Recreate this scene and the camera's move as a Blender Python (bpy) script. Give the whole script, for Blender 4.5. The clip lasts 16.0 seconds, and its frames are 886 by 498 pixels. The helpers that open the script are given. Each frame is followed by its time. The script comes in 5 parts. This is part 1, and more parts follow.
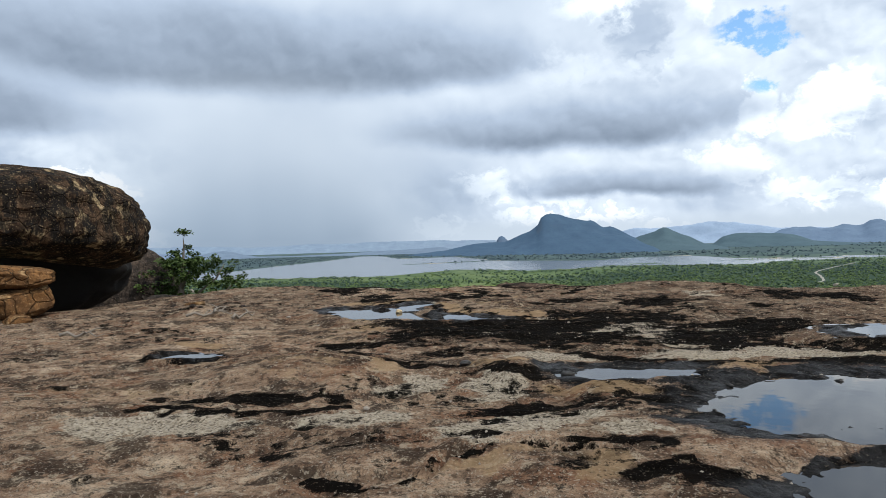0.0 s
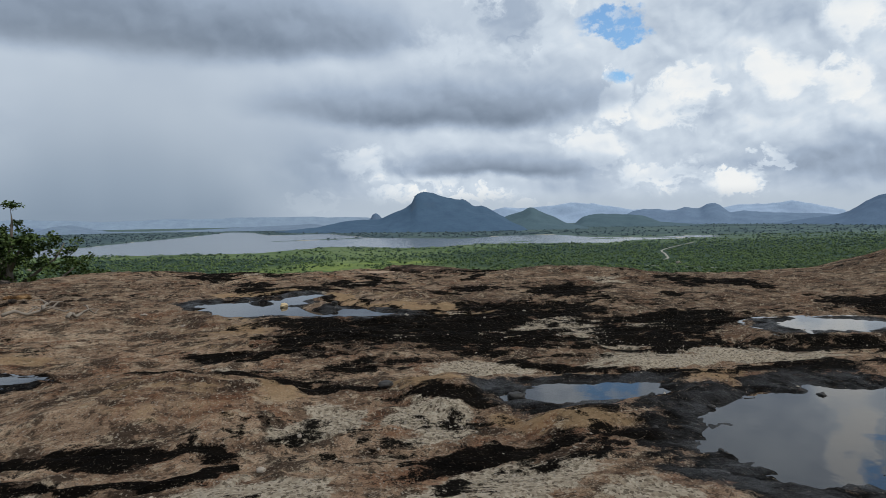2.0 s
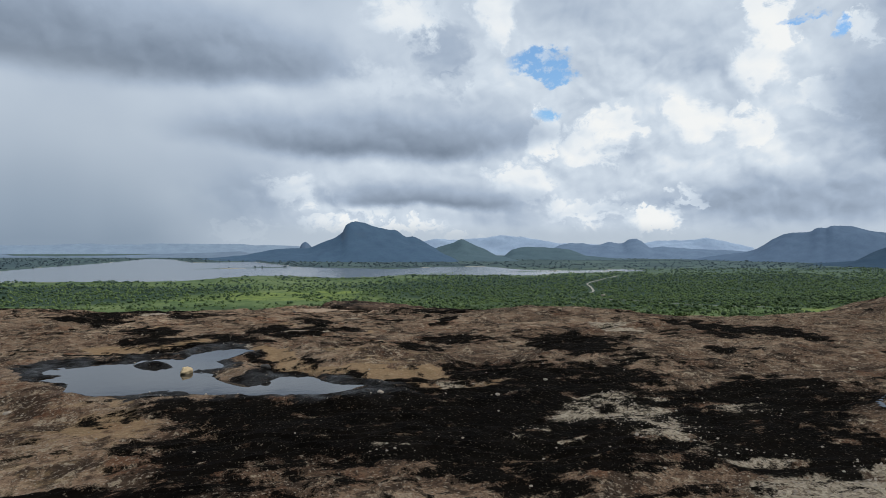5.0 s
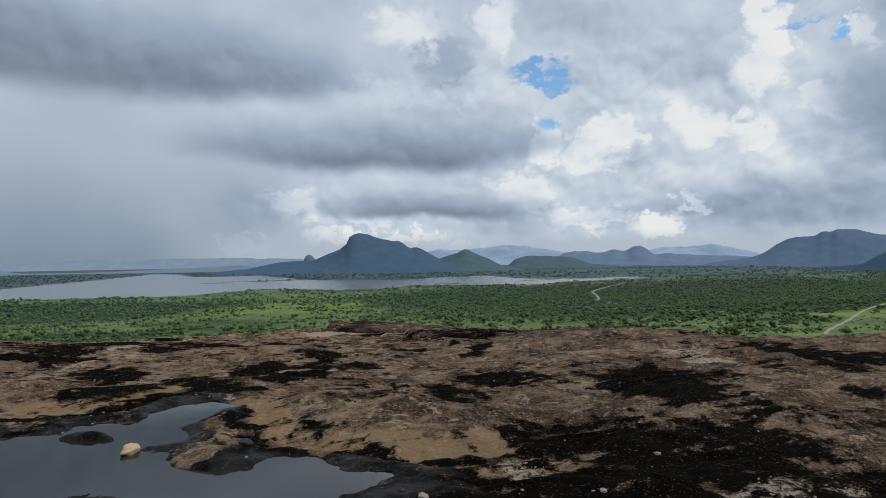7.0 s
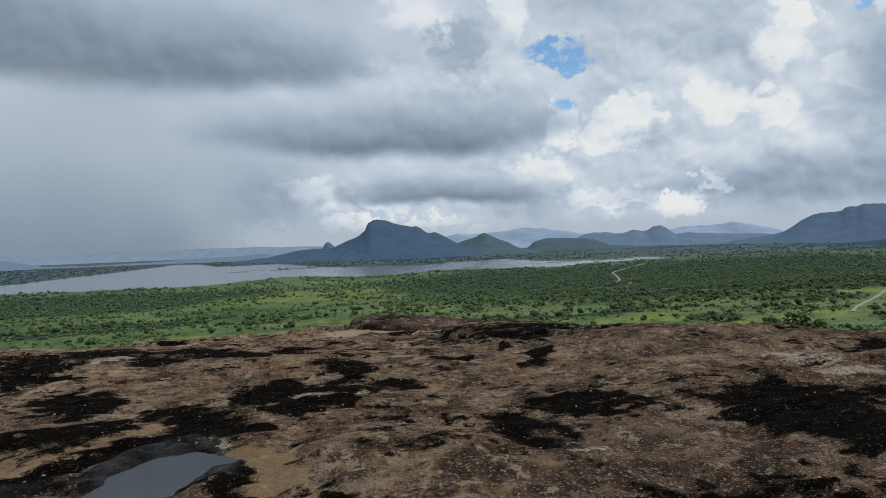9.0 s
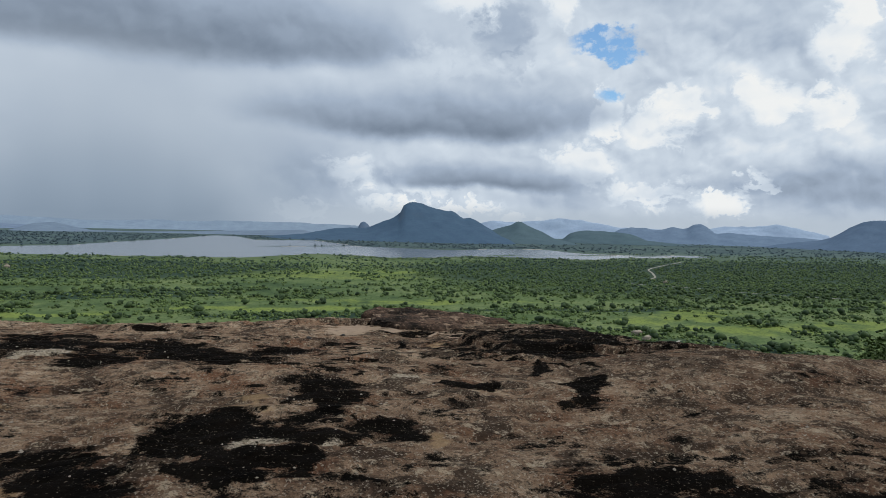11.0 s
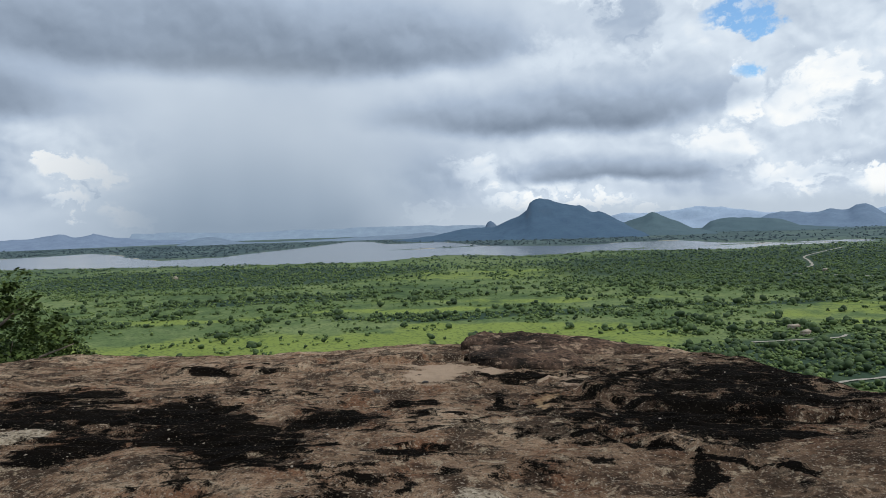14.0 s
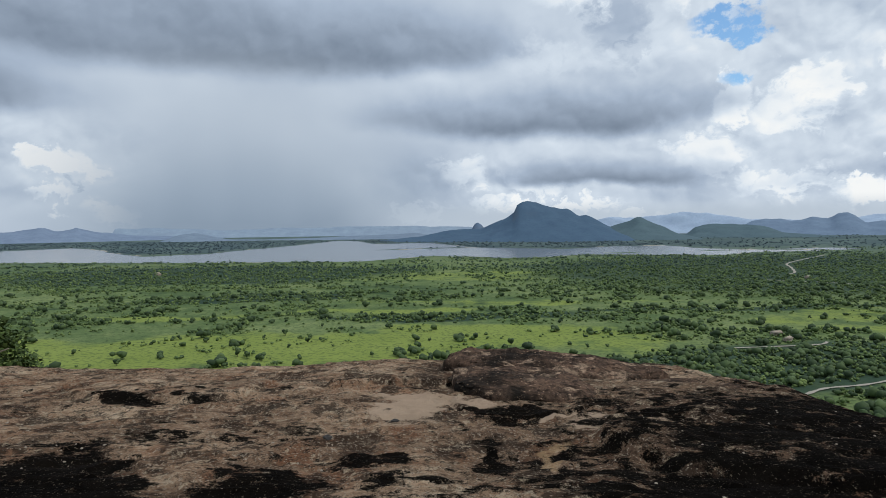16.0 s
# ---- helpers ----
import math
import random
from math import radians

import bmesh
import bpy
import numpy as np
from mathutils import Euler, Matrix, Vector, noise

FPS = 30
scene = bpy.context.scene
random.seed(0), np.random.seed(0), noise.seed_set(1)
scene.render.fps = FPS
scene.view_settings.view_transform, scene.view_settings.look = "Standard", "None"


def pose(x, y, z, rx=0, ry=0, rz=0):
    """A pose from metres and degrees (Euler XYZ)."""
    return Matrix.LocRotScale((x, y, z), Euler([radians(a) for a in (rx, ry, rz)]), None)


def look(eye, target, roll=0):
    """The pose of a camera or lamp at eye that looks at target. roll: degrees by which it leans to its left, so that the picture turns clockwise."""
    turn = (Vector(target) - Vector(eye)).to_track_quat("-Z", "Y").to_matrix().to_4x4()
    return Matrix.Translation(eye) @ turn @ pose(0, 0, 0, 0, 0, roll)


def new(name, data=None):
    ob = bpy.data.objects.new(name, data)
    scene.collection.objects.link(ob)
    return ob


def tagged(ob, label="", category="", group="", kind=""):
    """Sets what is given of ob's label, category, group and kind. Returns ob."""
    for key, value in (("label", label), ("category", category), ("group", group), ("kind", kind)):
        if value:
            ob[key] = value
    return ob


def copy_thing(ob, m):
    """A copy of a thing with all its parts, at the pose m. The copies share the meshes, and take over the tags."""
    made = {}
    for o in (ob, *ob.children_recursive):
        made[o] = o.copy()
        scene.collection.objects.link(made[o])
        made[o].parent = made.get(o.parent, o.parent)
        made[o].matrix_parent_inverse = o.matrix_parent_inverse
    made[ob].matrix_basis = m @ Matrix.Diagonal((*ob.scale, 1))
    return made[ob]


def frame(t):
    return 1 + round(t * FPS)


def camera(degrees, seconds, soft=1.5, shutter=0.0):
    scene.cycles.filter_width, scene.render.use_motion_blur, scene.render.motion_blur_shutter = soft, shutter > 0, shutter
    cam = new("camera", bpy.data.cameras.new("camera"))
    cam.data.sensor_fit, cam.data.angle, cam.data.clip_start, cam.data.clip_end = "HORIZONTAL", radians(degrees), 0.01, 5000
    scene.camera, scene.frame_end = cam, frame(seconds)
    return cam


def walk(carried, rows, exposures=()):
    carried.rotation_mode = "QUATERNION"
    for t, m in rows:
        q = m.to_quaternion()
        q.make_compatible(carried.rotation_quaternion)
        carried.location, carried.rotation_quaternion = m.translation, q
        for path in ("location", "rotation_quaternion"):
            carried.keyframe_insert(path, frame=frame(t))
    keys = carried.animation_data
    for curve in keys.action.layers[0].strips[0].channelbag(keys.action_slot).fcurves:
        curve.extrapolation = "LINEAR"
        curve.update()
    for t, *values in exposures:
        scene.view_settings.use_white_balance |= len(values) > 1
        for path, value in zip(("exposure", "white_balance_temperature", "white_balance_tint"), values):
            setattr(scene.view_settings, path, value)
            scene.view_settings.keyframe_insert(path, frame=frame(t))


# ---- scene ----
from collections import defaultdict

# the walk: seconds, x, y, z, tilt, roll, yaw
PATH = [
    (0, (-0.037, 0.192, 1.68), (-0.037, 2.191, 1.636), -1.6),
    (0.5, (-0.192, 0.582, 1.72), (-0.017, 2.573, 1.667), 1.8),
    (1, (-0.21, 1.02, 1.704), (0.156, 2.986, 1.743), 1.8),
    (1.5, (-0.341, 1.446, 1.685), (0.176, 3.374, 1.561), -1.8),
    (2, (-0.433, 1.964, 1.769), (-0.032, 3.92, 1.644), -0.7),
    (2.5, (-0.512, 2.367, 1.747), (0.051, 4.286, 1.706), 0.6),
    (3, (-0.532, 2.827, 1.709), (0.253, 4.666, 1.681), 0.0),
    (5.5, (-0.307, 6.318, 1.636), (0.289, 8.227, 1.619), 0.5),
    (6, (-0.191, 6.975, 1.604), (0.53, 8.84, 1.671), 1.6),
    (6.5, (-0.122, 7.459, 1.685), (0.599, 9.324, 1.69), -2.1),
    (7, (-0.108, 8.039, 1.678), (0.498, 9.945, 1.685), -0.5),
    (7.5, (-0.133, 8.538, 1.633), (0.656, 10.375, 1.648), 1.6),
    (8, (-0.094, 9.035, 1.686), (0.558, 10.925, 1.719), -1.1),
    (8.5, (0.008, 9.577, 1.682), (0.579, 11.492, 1.594), -1.1),
    (8.7, (0.03, 9.801, 1.685), (0.578, 11.724, 1.648), -1.9),
    (10.8, (0.804, 12.086, 1.719), (1.307, 14.018, 1.607), 0.9),
    (11, (0.822, 12.29, 1.682), (1.264, 14.238, 1.593), 1.5),
    (11.5, (0.852, 12.663, 1.71), (1.061, 14.65, 1.623), -2.8),
    (12, (0.997, 13.069, 1.663), (1.122, 15.065, 1.628), -2.7),
    (12.5, (1.094, 13.599, 1.663), (0.932, 15.583, 1.474), -1.5),
    (12.6, (1.152, 13.655, 1.686), (0.884, 15.621, 1.436), -0.4),
    (13, (1.358, 13.956, 1.784), (1.184, 15.944, 1.65), -0.5),
    (13.5, (1.588, 14.445, 1.822), (1.439, 16.426, 1.592), -1.8),
    (14, (1.704, 14.877, 1.845), (1.738, 16.875, 1.752), -1.7),
    (14.5, (1.772, 15.411, 1.878), (2.0, 17.398, 1.918), -1.7),
    (15, (1.743, 15.962, 1.792), (1.895, 17.956, 1.796), -0.4),
    (15.5, (1.721, 16.393, 1.734), (1.947, 18.379, 1.654), 1.4),
    (16, (1.83, 16.832, 1.739), (1.907, 18.829, 1.648), -0.6),
]
cam = camera(71.1, 16.0, soft=0.65)
walk(cam, [(t, look(eye, target, roll)) for t, eye, target, roll in PATH],
     exposures=((0, 0.28), (0.5, -0.10), (1, -0.16), (1.5, -0.26), (2, -0.16), (3, -0.13), (5.5, -0.14), (6.5, -0.28), (7, -0.28), (8.5, -0.30), (11, -0.18), (12.5, -0.06), (13, 0.08), (14, -0.02), (14.5, -0.06), (15, -0.34), (15.5, -0.34), (16, -0.10)))

# sun, sky and exposure
SUN_EL, SUN_AZ = 54.0, 118.0  # height and bearing (clockwise from +y) of the sun
sun = new("sun", bpy.data.lights.new("sun", "SUN"))
sun.data.energy, sun.data.angle, sun.data.color = 2.0, radians(4), (1.0, 0.95, 0.88)
sun.matrix_world = pose(0, 0, 60, 90 - SUN_EL, 0, 180 - SUN_AZ)


def nd(tree, kind, inputs=None, out=0, **props):
    """A node with its inputs set or linked; returns one of its outputs."""
    n = tree.nodes.new(kind)
    if "operation" in props:
        n.operation = props["operation"]
    if props.get("use_clamp"):
        n.use_clamp = True
    if "interpolation_type" in props:
        n.interpolation_type = props["interpolation_type"]
    if "feature" in props:
        n.feature = props["feature"]
    if "attribute_name" in props:
        n.attribute_name = props["attribute_name"]
    if "sky_type" in props:
        n.sky_type, n.sun_disc = props["sky_type"], False
        n.sun_elevation, n.sun_rotation = props["sun_elevation"], props["sun_rotation"]
    for k, v in (inputs or {}).items():
        s = n.inputs[k]
        if isinstance(v, bpy.types.NodeSocket):
            tree.links.new(v, s)
        elif isinstance(v, (tuple, list)) and s.type == "RGBA" and len(v) == 3:
            s.default_value = (*v, 1)
        else:
            s.default_value = v
    return n.outputs[out]


def ma(tree, op, a, b=0.0, c=0.0, clamp=False):
    return nd(tree, "ShaderNodeMath", {0: a, 1: b, 2: c}, operation=op, use_clamp=clamp)


def ramp(tree, fac, stops):
    n = tree.nodes.new("ShaderNodeValToRGB")
    el = n.color_ramp.elements
    while len(el) < len(stops):
        el.new(0.5)
    for e, (p, c) in zip(el, stops):
        e.position = p
        e.color = (*c, 1) if len(c) == 3 else c
    tree.links.new(fac, n.inputs[0])
    return n.outputs[0]


def smooth(tree, v, lo, hi):
    return nd(tree, "ShaderNodeMapRange", {"Value": v, "From Min": lo, "From Max": hi}, interpolation_type="SMOOTHSTEP")


def mixc(tree, f, a, b):
    n = tree.nodes.new("ShaderNodeMix")
    n.data_type = "RGBA"
    for i, v in ((0, f), (6, a), (7, b)):
        if isinstance(v, bpy.types.NodeSocket):
            tree.links.new(v, n.inputs[i])
        elif isinstance(v, (tuple, list)):
            n.inputs[i].default_value = (*v, 1)
        else:
            n.inputs[i].default_value = v
    return n.outputs[2]


def noise_tex(tree, vec, scale, detail=4.0, rough=0.55, out=0, dist=0.0):
    return nd(tree, "ShaderNodeTexNoise", {"Vector": vec, "Scale": scale, "Detail": detail, "Roughness": rough, "Distortion": dist}, out=out)


def vec3(tree, x, y, z=0.0):
    return nd(tree, "ShaderNodeCombineXYZ", {0: x, 1: y, 2: z})


def build_sky():
    world = bpy.data.worlds.new("cloudy_sky")
    scene.world = world
    world.use_nodes = True
    t = world.node_tree
    sky = nd(t, "ShaderNodeTexSky", sky_type="NISHITA", sun_elevation=radians(SUN_EL), sun_rotation=radians(SUN_AZ))
    d = nd(t, "ShaderNodeTexCoord", out=0)
    xyz = t.nodes.new("ShaderNodeSeparateXYZ")
    t.links.new(d, xyz.inputs[0])
    x, y, z = xyz.outputs
    az = ma(t, "MULTIPLY", ma(t, "ARCTAN2", x, y), 57.29578)
    el = ma(t, "MULTIPLY", ma(t, "ARCSINE", z), 57.29578)
    p = vec3(t, ma(t, "MULTIPLY", az, 0.10), ma(t, "MULTIPLY", el, 0.125))

    def split(v):
        return nd(t, "ShaderNodeSeparateXYZ", {0: nd(t, "ShaderNodeVectorMath", {0: v, 1: (0.5, 0.5, 0.5)}, operation="SUBTRACT")}).node.outputs

    def moved(a, e, w, ka, ke):
        return ma(t, "ADD", a, ma(t, "MULTIPLY", w[0], ka)), ma(t, "ADD", e, ma(t, "MULTIPLY", w[1], ke))

    def billow(v, scale, detail, rough=0.55, sm=0.25):
        a = nd(t, "ShaderNodeTexVoronoi", {"Vector": v, "Scale": scale, "Smoothness": sm, "Detail": detail, "Roughness": rough}, feature="SMOOTH_F1")
        return ma(t, "SUBTRACT", 0.45, a)

    def shifted(v, dx, dy):
        return nd(t, "ShaderNodeVectorMath", {0: v, 1: (dx, dy, 0.0)}, operation="ADD")

    # coordinates pushed about at three scales: drifting, torn and puffed
    slow, torn = split(noise_tex(t, p, 1.1, 3.0, 0.45, out=1)), split(noise_tex(t, p, 4.5, 8.0, 0.62, out=1))
    q = nd(t, "ShaderNodeVectorMath", {0: p, 1: nd(t, "ShaderNodeVectorMath", {0: noise_tex(t, p, 2.2, 5.0, 0.55, out=1), "Scale": 0.30}, operation="SCALE")}, operation="ADD")
    puff = billow(q, 4.2, 4.0, 0.6)
    azs, els = moved(az, el, slow, 7.0, 2.6)
    azf, elf = moved(az, el, torn, 4.4, 3.4)
    azp, elp = moved(azs, els, torn, 2.0, 2.0)
    azp, elp = ma(t, "ADD", azp, ma(t, "MULTIPLY", puff, 1.6)), ma(t, "SUBTRACT", elp, ma(t, "MULTIPLY", puff, 2.0))
    azb, elb = moved(azs, els, torn, 1.3, 0.8)

    def blob(a, e, ra, re, soft=0.6, fa=azs, fe=els, low=1.0):
        """A cloud's mask round a bearing and height; low < 1 flattens its underside."""
        u = ma(t, "DIVIDE", ma(t, "SUBTRACT", fa, a), ra)
        v = ma(t, "DIVIDE", ma(t, "SUBTRACT", fe, e), re)
        if low != 1.0:
            v = ma(t, "MAXIMUM", v, ma(t, "MULTIPLY", v, -1.0 / low))
        r = ma(t, "SQRT", ma(t, "ADD", ma(t, "MULTIPLY", u, u), ma(t, "MULTIPLY", v, v)))
        return smooth(t, r, 1.0 + soft * 0.5, 1.0 - soft)

    def most(*m):
        v = m[0]
        for k in m[1:]:
            v = ma(t, "MAXIMUM", v, k)
        return v

    def add(*m):
        v = m[0]
        for k in m[1:]:
            v = ma(t, "ADD", v, k)
        return v

    def blend(f, a, b):
        return nd(t, "ShaderNodeMix", {0: f, 2: a, 3: b})

    def centred(n, gain):
        return ma(t, "MULTIPLY", ma(t, "SUBTRACT", n, 0.5), gain)

    # high thin cloud, smooth and light; heaped cloud lit from above on the right
    broad = noise_tex(t, p, 0.9, 3.0, 0.45)
    b1, b2 = billow(q, 1.35, 3.5, 0.5), billow(shifted(q, 0.04, 0.08), 1.35, 3.5, 0.5)
    n1, n2 = noise_tex(t, q, 2.4, 5.0, 0.5), noise_tex(t, shifted(q, 0.03, 0.07), 2.4, 5.0, 0.5)
    relief = add(ma(t, "MULTIPLY", ma(t, "SUBTRACT", b1, b2), 0.42), ma(t, "MULTIPLY", ma(t, "SUBTRACT", n1, n2), 0.30))
    heaped = most(blob(38, 9, 30, 15, 0.9), blob(10, 3.5, 14, 3.0, 0.8), blob(-32, 5.5, 9, 4.5, 0.8))
    state = {"lum": add(0.65, centred(broad, 0.40), ma(t, "MULTIPLY", heaped, add(0.10, relief)))}

    def field(a, e, ra, re, s):
        state["lum"] = add(state["lum"], ma(t, "MULTIPLY", blob(a, e, ra, re, 0.9), -s))

    def head(a, e, ra, re, s, k):
        state["lum"] = add(state["lum"], ma(t, "MULTIPLY", blob(a, e, ra, re, k, azp, elp), s))

    def lobe(a, e, ra, re, s):
        state["lum"] = add(state["lum"], ma(t, "MULTIPLY", blob(a, e, ra, re, 0.4, azp, elp), -s))

    tone = add(centred(broad, 0.16), ma(t, "MULTIPLY", relief, 0.32))

    def heavy(a, e, ra, re, lo, hi, dk, lt, k, f):
        shade = add(nd(t, "ShaderNodeMapRange", {"Value": elb, "From Min": lo, "From Max": hi, "To Min": dk, "To Max": lt}), tone)
        state["lum"] = blend(ma(t, "MULTIPLY", blob(a, e, ra, re, f + 0.1, azb, elb, low=0.6), k), state["lum"], shade)

    # smooth grey fields among the bright cloud: bearing, height, half widths, depth
    field(37.9, 16.5, 6.2, 2.8, 0.14)
    field(45.9, 3.4, 14.2, 2.4, 0.26)
    field(54.3, 7.3, 5.9, 3.0, 0.16)
    field(55.7, 18.4, 3.9, 3.6, 0.22)
    field(29.8, 19.7, 6.1, 2.3, 0.1)
    field(34.7, 7.9, 3.0, 2.1, 0.1)
    field(23.0, 2.5, 7.8, 1.2, 0.1)
    field(-37.0, 5.4, 4.9, 3.1, 0.26)
    field(-36.0, 2.4, 7.6, 0.8, 0.1)
    field(-38.1, 4.5, 5.4, 3.9, 0.12)
    field(0.8, 4.2, 5.0, 3.0, 0.16)
    field(19.6, 12.5, 7.8, 1.2, 0.12)
    # sunlit heads with puffed rims: bearing, height, half widths, gain, softness
    head(25.5, 11.0, 1.8, 2.4, 0.26, 0.3)
    head(30.1, 9.9, 3.1, 2.0, 0.2, 0.4)
    head(23.9, 7.0, 3.7, 1.5, 0.16, 0.45)
    head(30.2, 4.3, 4.6, 1.2, 0.16, 0.45)
    head(35.2, 3.7, 2.0, 1.4, 0.22, 0.45)
    head(38.1, 4.8, 1.4, 0.8, 0.2, 0.4)
    head(32.1, 11.9, 2.1, 1.5, 0.16, 0.4)
    head(38.7, 12.0, 1.9, 2.0, 0.18, 0.4)
    head(42.9, 11.1, 2.3, 1.9, 0.2, 0.4)
    head(44.6, 20.0, 1.5, 3.0, 0.24, 0.35)
    head(43.5, 16.1, 2.3, 1.8, 0.18, 0.5)
    head(48.7, 13.4, 2.1, 1.5, 0.18, 0.45)
    head(51.1, 18.1, 1.4, 1.2, 0.22, 0.4)
    head(21.4, 21.1, 2.1, 2.8, 0.18, 0.5)
    head(13.0, 21.6, 3.6, 1.8, 0.16, 0.7)
    head(10.6, 15.5, 4.6, 1.6, 0.12, 0.8)
    head(9.5, 4.9, 3.0, 1.3, 0.16, 0.4)
    head(3.1, 6.1, 2.4, 1.5, 0.16, 0.5)
    head(11.6, 2.5, 5.6, 0.8, 0.22, 0.4)
    head(5.6, 3.0, 3.4, 0.7, 0.12, 0.5)
    head(18.9, 1.1, 2.0, 0.8, 0.16, 0.4)
    head(-1.4, 2.4, 2.6, 0.6, 0.08, 0.5)
    head(-31.2, 6.9, 1.5, 1.4, 0.34, 0.3)
    head(-29.4, 6.2, 1.1, 1.2, 0.22, 0.4)
    head(-31.6, 4.0, 1.7, 0.9, 0.18, 0.4)
    head(-26.4, 2.7, 2.2, 1.0, 0.12, 0.5)
    head(-10.8, 18.2, 2.3, 1.2, 0.12, 0.8)
    head(35.3, 3.6, 2.2, 1.3, 0.16, 0.4)
    # small grey lobes with crisp outlines: bearing, height, half widths, depth
    lobe(16.5, 18.5, 2.1, 2.9, 0.15)
    lobe(18.3, 16.2, 1.5, 1.5, 0.11)
    lobe(-29.6, 5.5, 0.7, 0.8, 0.22)
    lobe(55.3, 10.7, 4.3, 3.4, 0.22)
    # heavy bases, darkest along the underside: bearing, height, half widths, underside, top, dark, light, cover, softness
    heavy(-20.5, 15.4, 24.4, 5.2, 10.7, 17.6, 0.19, 0.38, 0.97, 0.5)
    heavy(-38.6, 10.3, 10.7, 3.2, 7.8, 13.9, 0.27, 0.36, 0.94, 0.5)
    heavy(-1.9, 15.4, 11.9, 3.6, 12.6, 18.9, 0.24, 0.52, 0.92, 0.6)
    heavy(11.4, 9.5, 18.2, 4.1, 6.8, 12.6, 0.18, 0.68, 0.97, 0.4)
    heavy(16.7, 4.1, 10.8, 1.9, 3.1, 6.0, 0.26, 0.7, 0.95, 0.4)
    heavy(54.2, 11.2, 5.9, 5.1, 6.5, 16.2, 0.34, 0.58, 0.85, 0.55)
    # gaps of blue
    gap = most(
        blob(26.7, 16.1, 2.8, 1.2, 0.25, azf, elf),
        blob(27.6, 14.8, 2.3, 0.8, 0.3, azf, elf),
        blob(27.6, 11.5, 0.8, 0.7, 0.6, azf, elf),
        blob(46.9, 21.0, 0.9, 2.1, 0.35, azf, elf),
        blob(47.7, 17.5, 1.4, 0.4, 0.4, azf, elf),
        blob(50.4, 16.3, 0.6, 0.9, 0.4, azf, elf),
    )
    col = ramp(t, state["lum"], [(0.10, (0.115, 0.148, 0.192)), (0.30, (0.215, 0.272, 0.358)), (0.52, (0.415, 0.505, 0.635)), (0.76, (0.70, 0.79, 0.89)), (0.88, (0.89, 0.94, 0.98)), (1.0, (0.98, 1.0, 1.0))])
    # hanging rain, with faint upright streaks
    streak = noise_tex(t, vec3(t, ma(t, "MULTIPLY", az, 0.35), ma(t, "MULTIPLY", el, 0.05)), 0.6, 1.5, 0.4)
    rain = blob(-15.5, 0.5, 17.5, 12.5, 0.75, fa=ma(t, "ADD", az, ma(t, "MULTIPLY", slow[0], 5.0)), fe=el)
    rain_col = ramp(t, ma(t, "ADD", ma(t, "MULTIPLY", el, 0.06), ma(t, "MULTIPLY", ma(t, "SUBTRACT", streak, 0.5), 0.16)),
                    [(0.0, (0.255, 0.330, 0.425)), (0.16, (0.315, 0.395, 0.495)), (0.45, (0.42, 0.50, 0.60)), (0.75, (0.51, 0.585, 0.67))])
    col = mixc(t, ma(t, "MULTIPLY", rain, 0.95), col, rain_col)
    # light haze along the horizon
    col = mixc(t, ma(t, "MULTIPLY", smooth(t, el, 2.0, 0.3), ma(t, "MULTIPLY", smooth(t, az, -8.0, 6.0), 0.8)), col, (0.50, 0.58, 0.67))
    wisps = ma(t, "SUBTRACT", 1.0, ma(t, "MULTIPLY", smooth(t, noise_tex(t, p, 9.0, 5.0, 0.6), 0.46, 0.66), 0.6))
    blue = nd(t, "ShaderNodeVectorMath", {0: sky, 1: (0.125, 0.160, 0.180)}, operation="MULTIPLY")
    col = mixc(t, ma(t, "MULTIPLY", gap, wisps), col, blue)
    bg = t.nodes["Background"]
    t.links.new(col, bg.inputs["Color"])
    bg.inputs["Strength"].default_value = 1.0


build_sky()


# noise on arrays
def lattice(ix, iy, seed):
    h = (ix.astype(np.int64) * 374761393 + iy.astype(np.int64) * 668265263 + seed * 974634777) & 0x7FFFFFFF
    h = ((h ^ (h >> 13)) * 1274126177) & 0x7FFFFFFF
    return ((h ^ (h >> 16)) & 0xFFFF) / 65535.0


def vnoise(x, y, seed=0):
    ix, iy = np.floor(x), np.floor(y)
    fx, fy = x - ix, y - iy
    fx, fy = fx * fx * fx * (fx * (fx * 6 - 15) + 10), fy * fy * fy * (fy * (fy * 6 - 15) + 10)
    a, b = lattice(ix, iy, seed), lattice(ix + 1, iy, seed)
    c, d = lattice(ix, iy + 1, seed), lattice(ix + 1, iy + 1, seed)
    return (a + (b - a) * fx) + ((c + (d - c) * fx) - (a + (b - a) * fx)) * fy - 0.5


def fbm(x, y, octaves=4, seed=0, gain=0.5):
    s, amp = 0.0, 1.0
    for i in range(octaves):
        s = s + amp * vnoise(x * 2 ** i + 17.3 * i, y * 2 ** i - 9.1 * i, seed + i)
        amp *= gain
    return s


def sstep(v, lo, hi):
    u = np.clip((v - lo) / (hi - lo), 0, 1)
    return u * u * (3 - 2 * u)


# materials
def material(name, rough=0.85, spec=0.3):
    m = bpy.data.materials.new(name)
    m.use_nodes = True
    t = m.node_tree
    b = t.nodes["Principled BSDF"]
    b.inputs["Roughness"].default_value = rough
    b.inputs["Specular IOR Level"].default_value = spec
    return m, t, b


def bump_on(t, b, height, dist, strength=1.0):
    n = nd(t, "ShaderNodeBump", {"Height": height, "Distance": dist, "Strength": strength})
    t.links.new(n, b.inputs["Normal"])


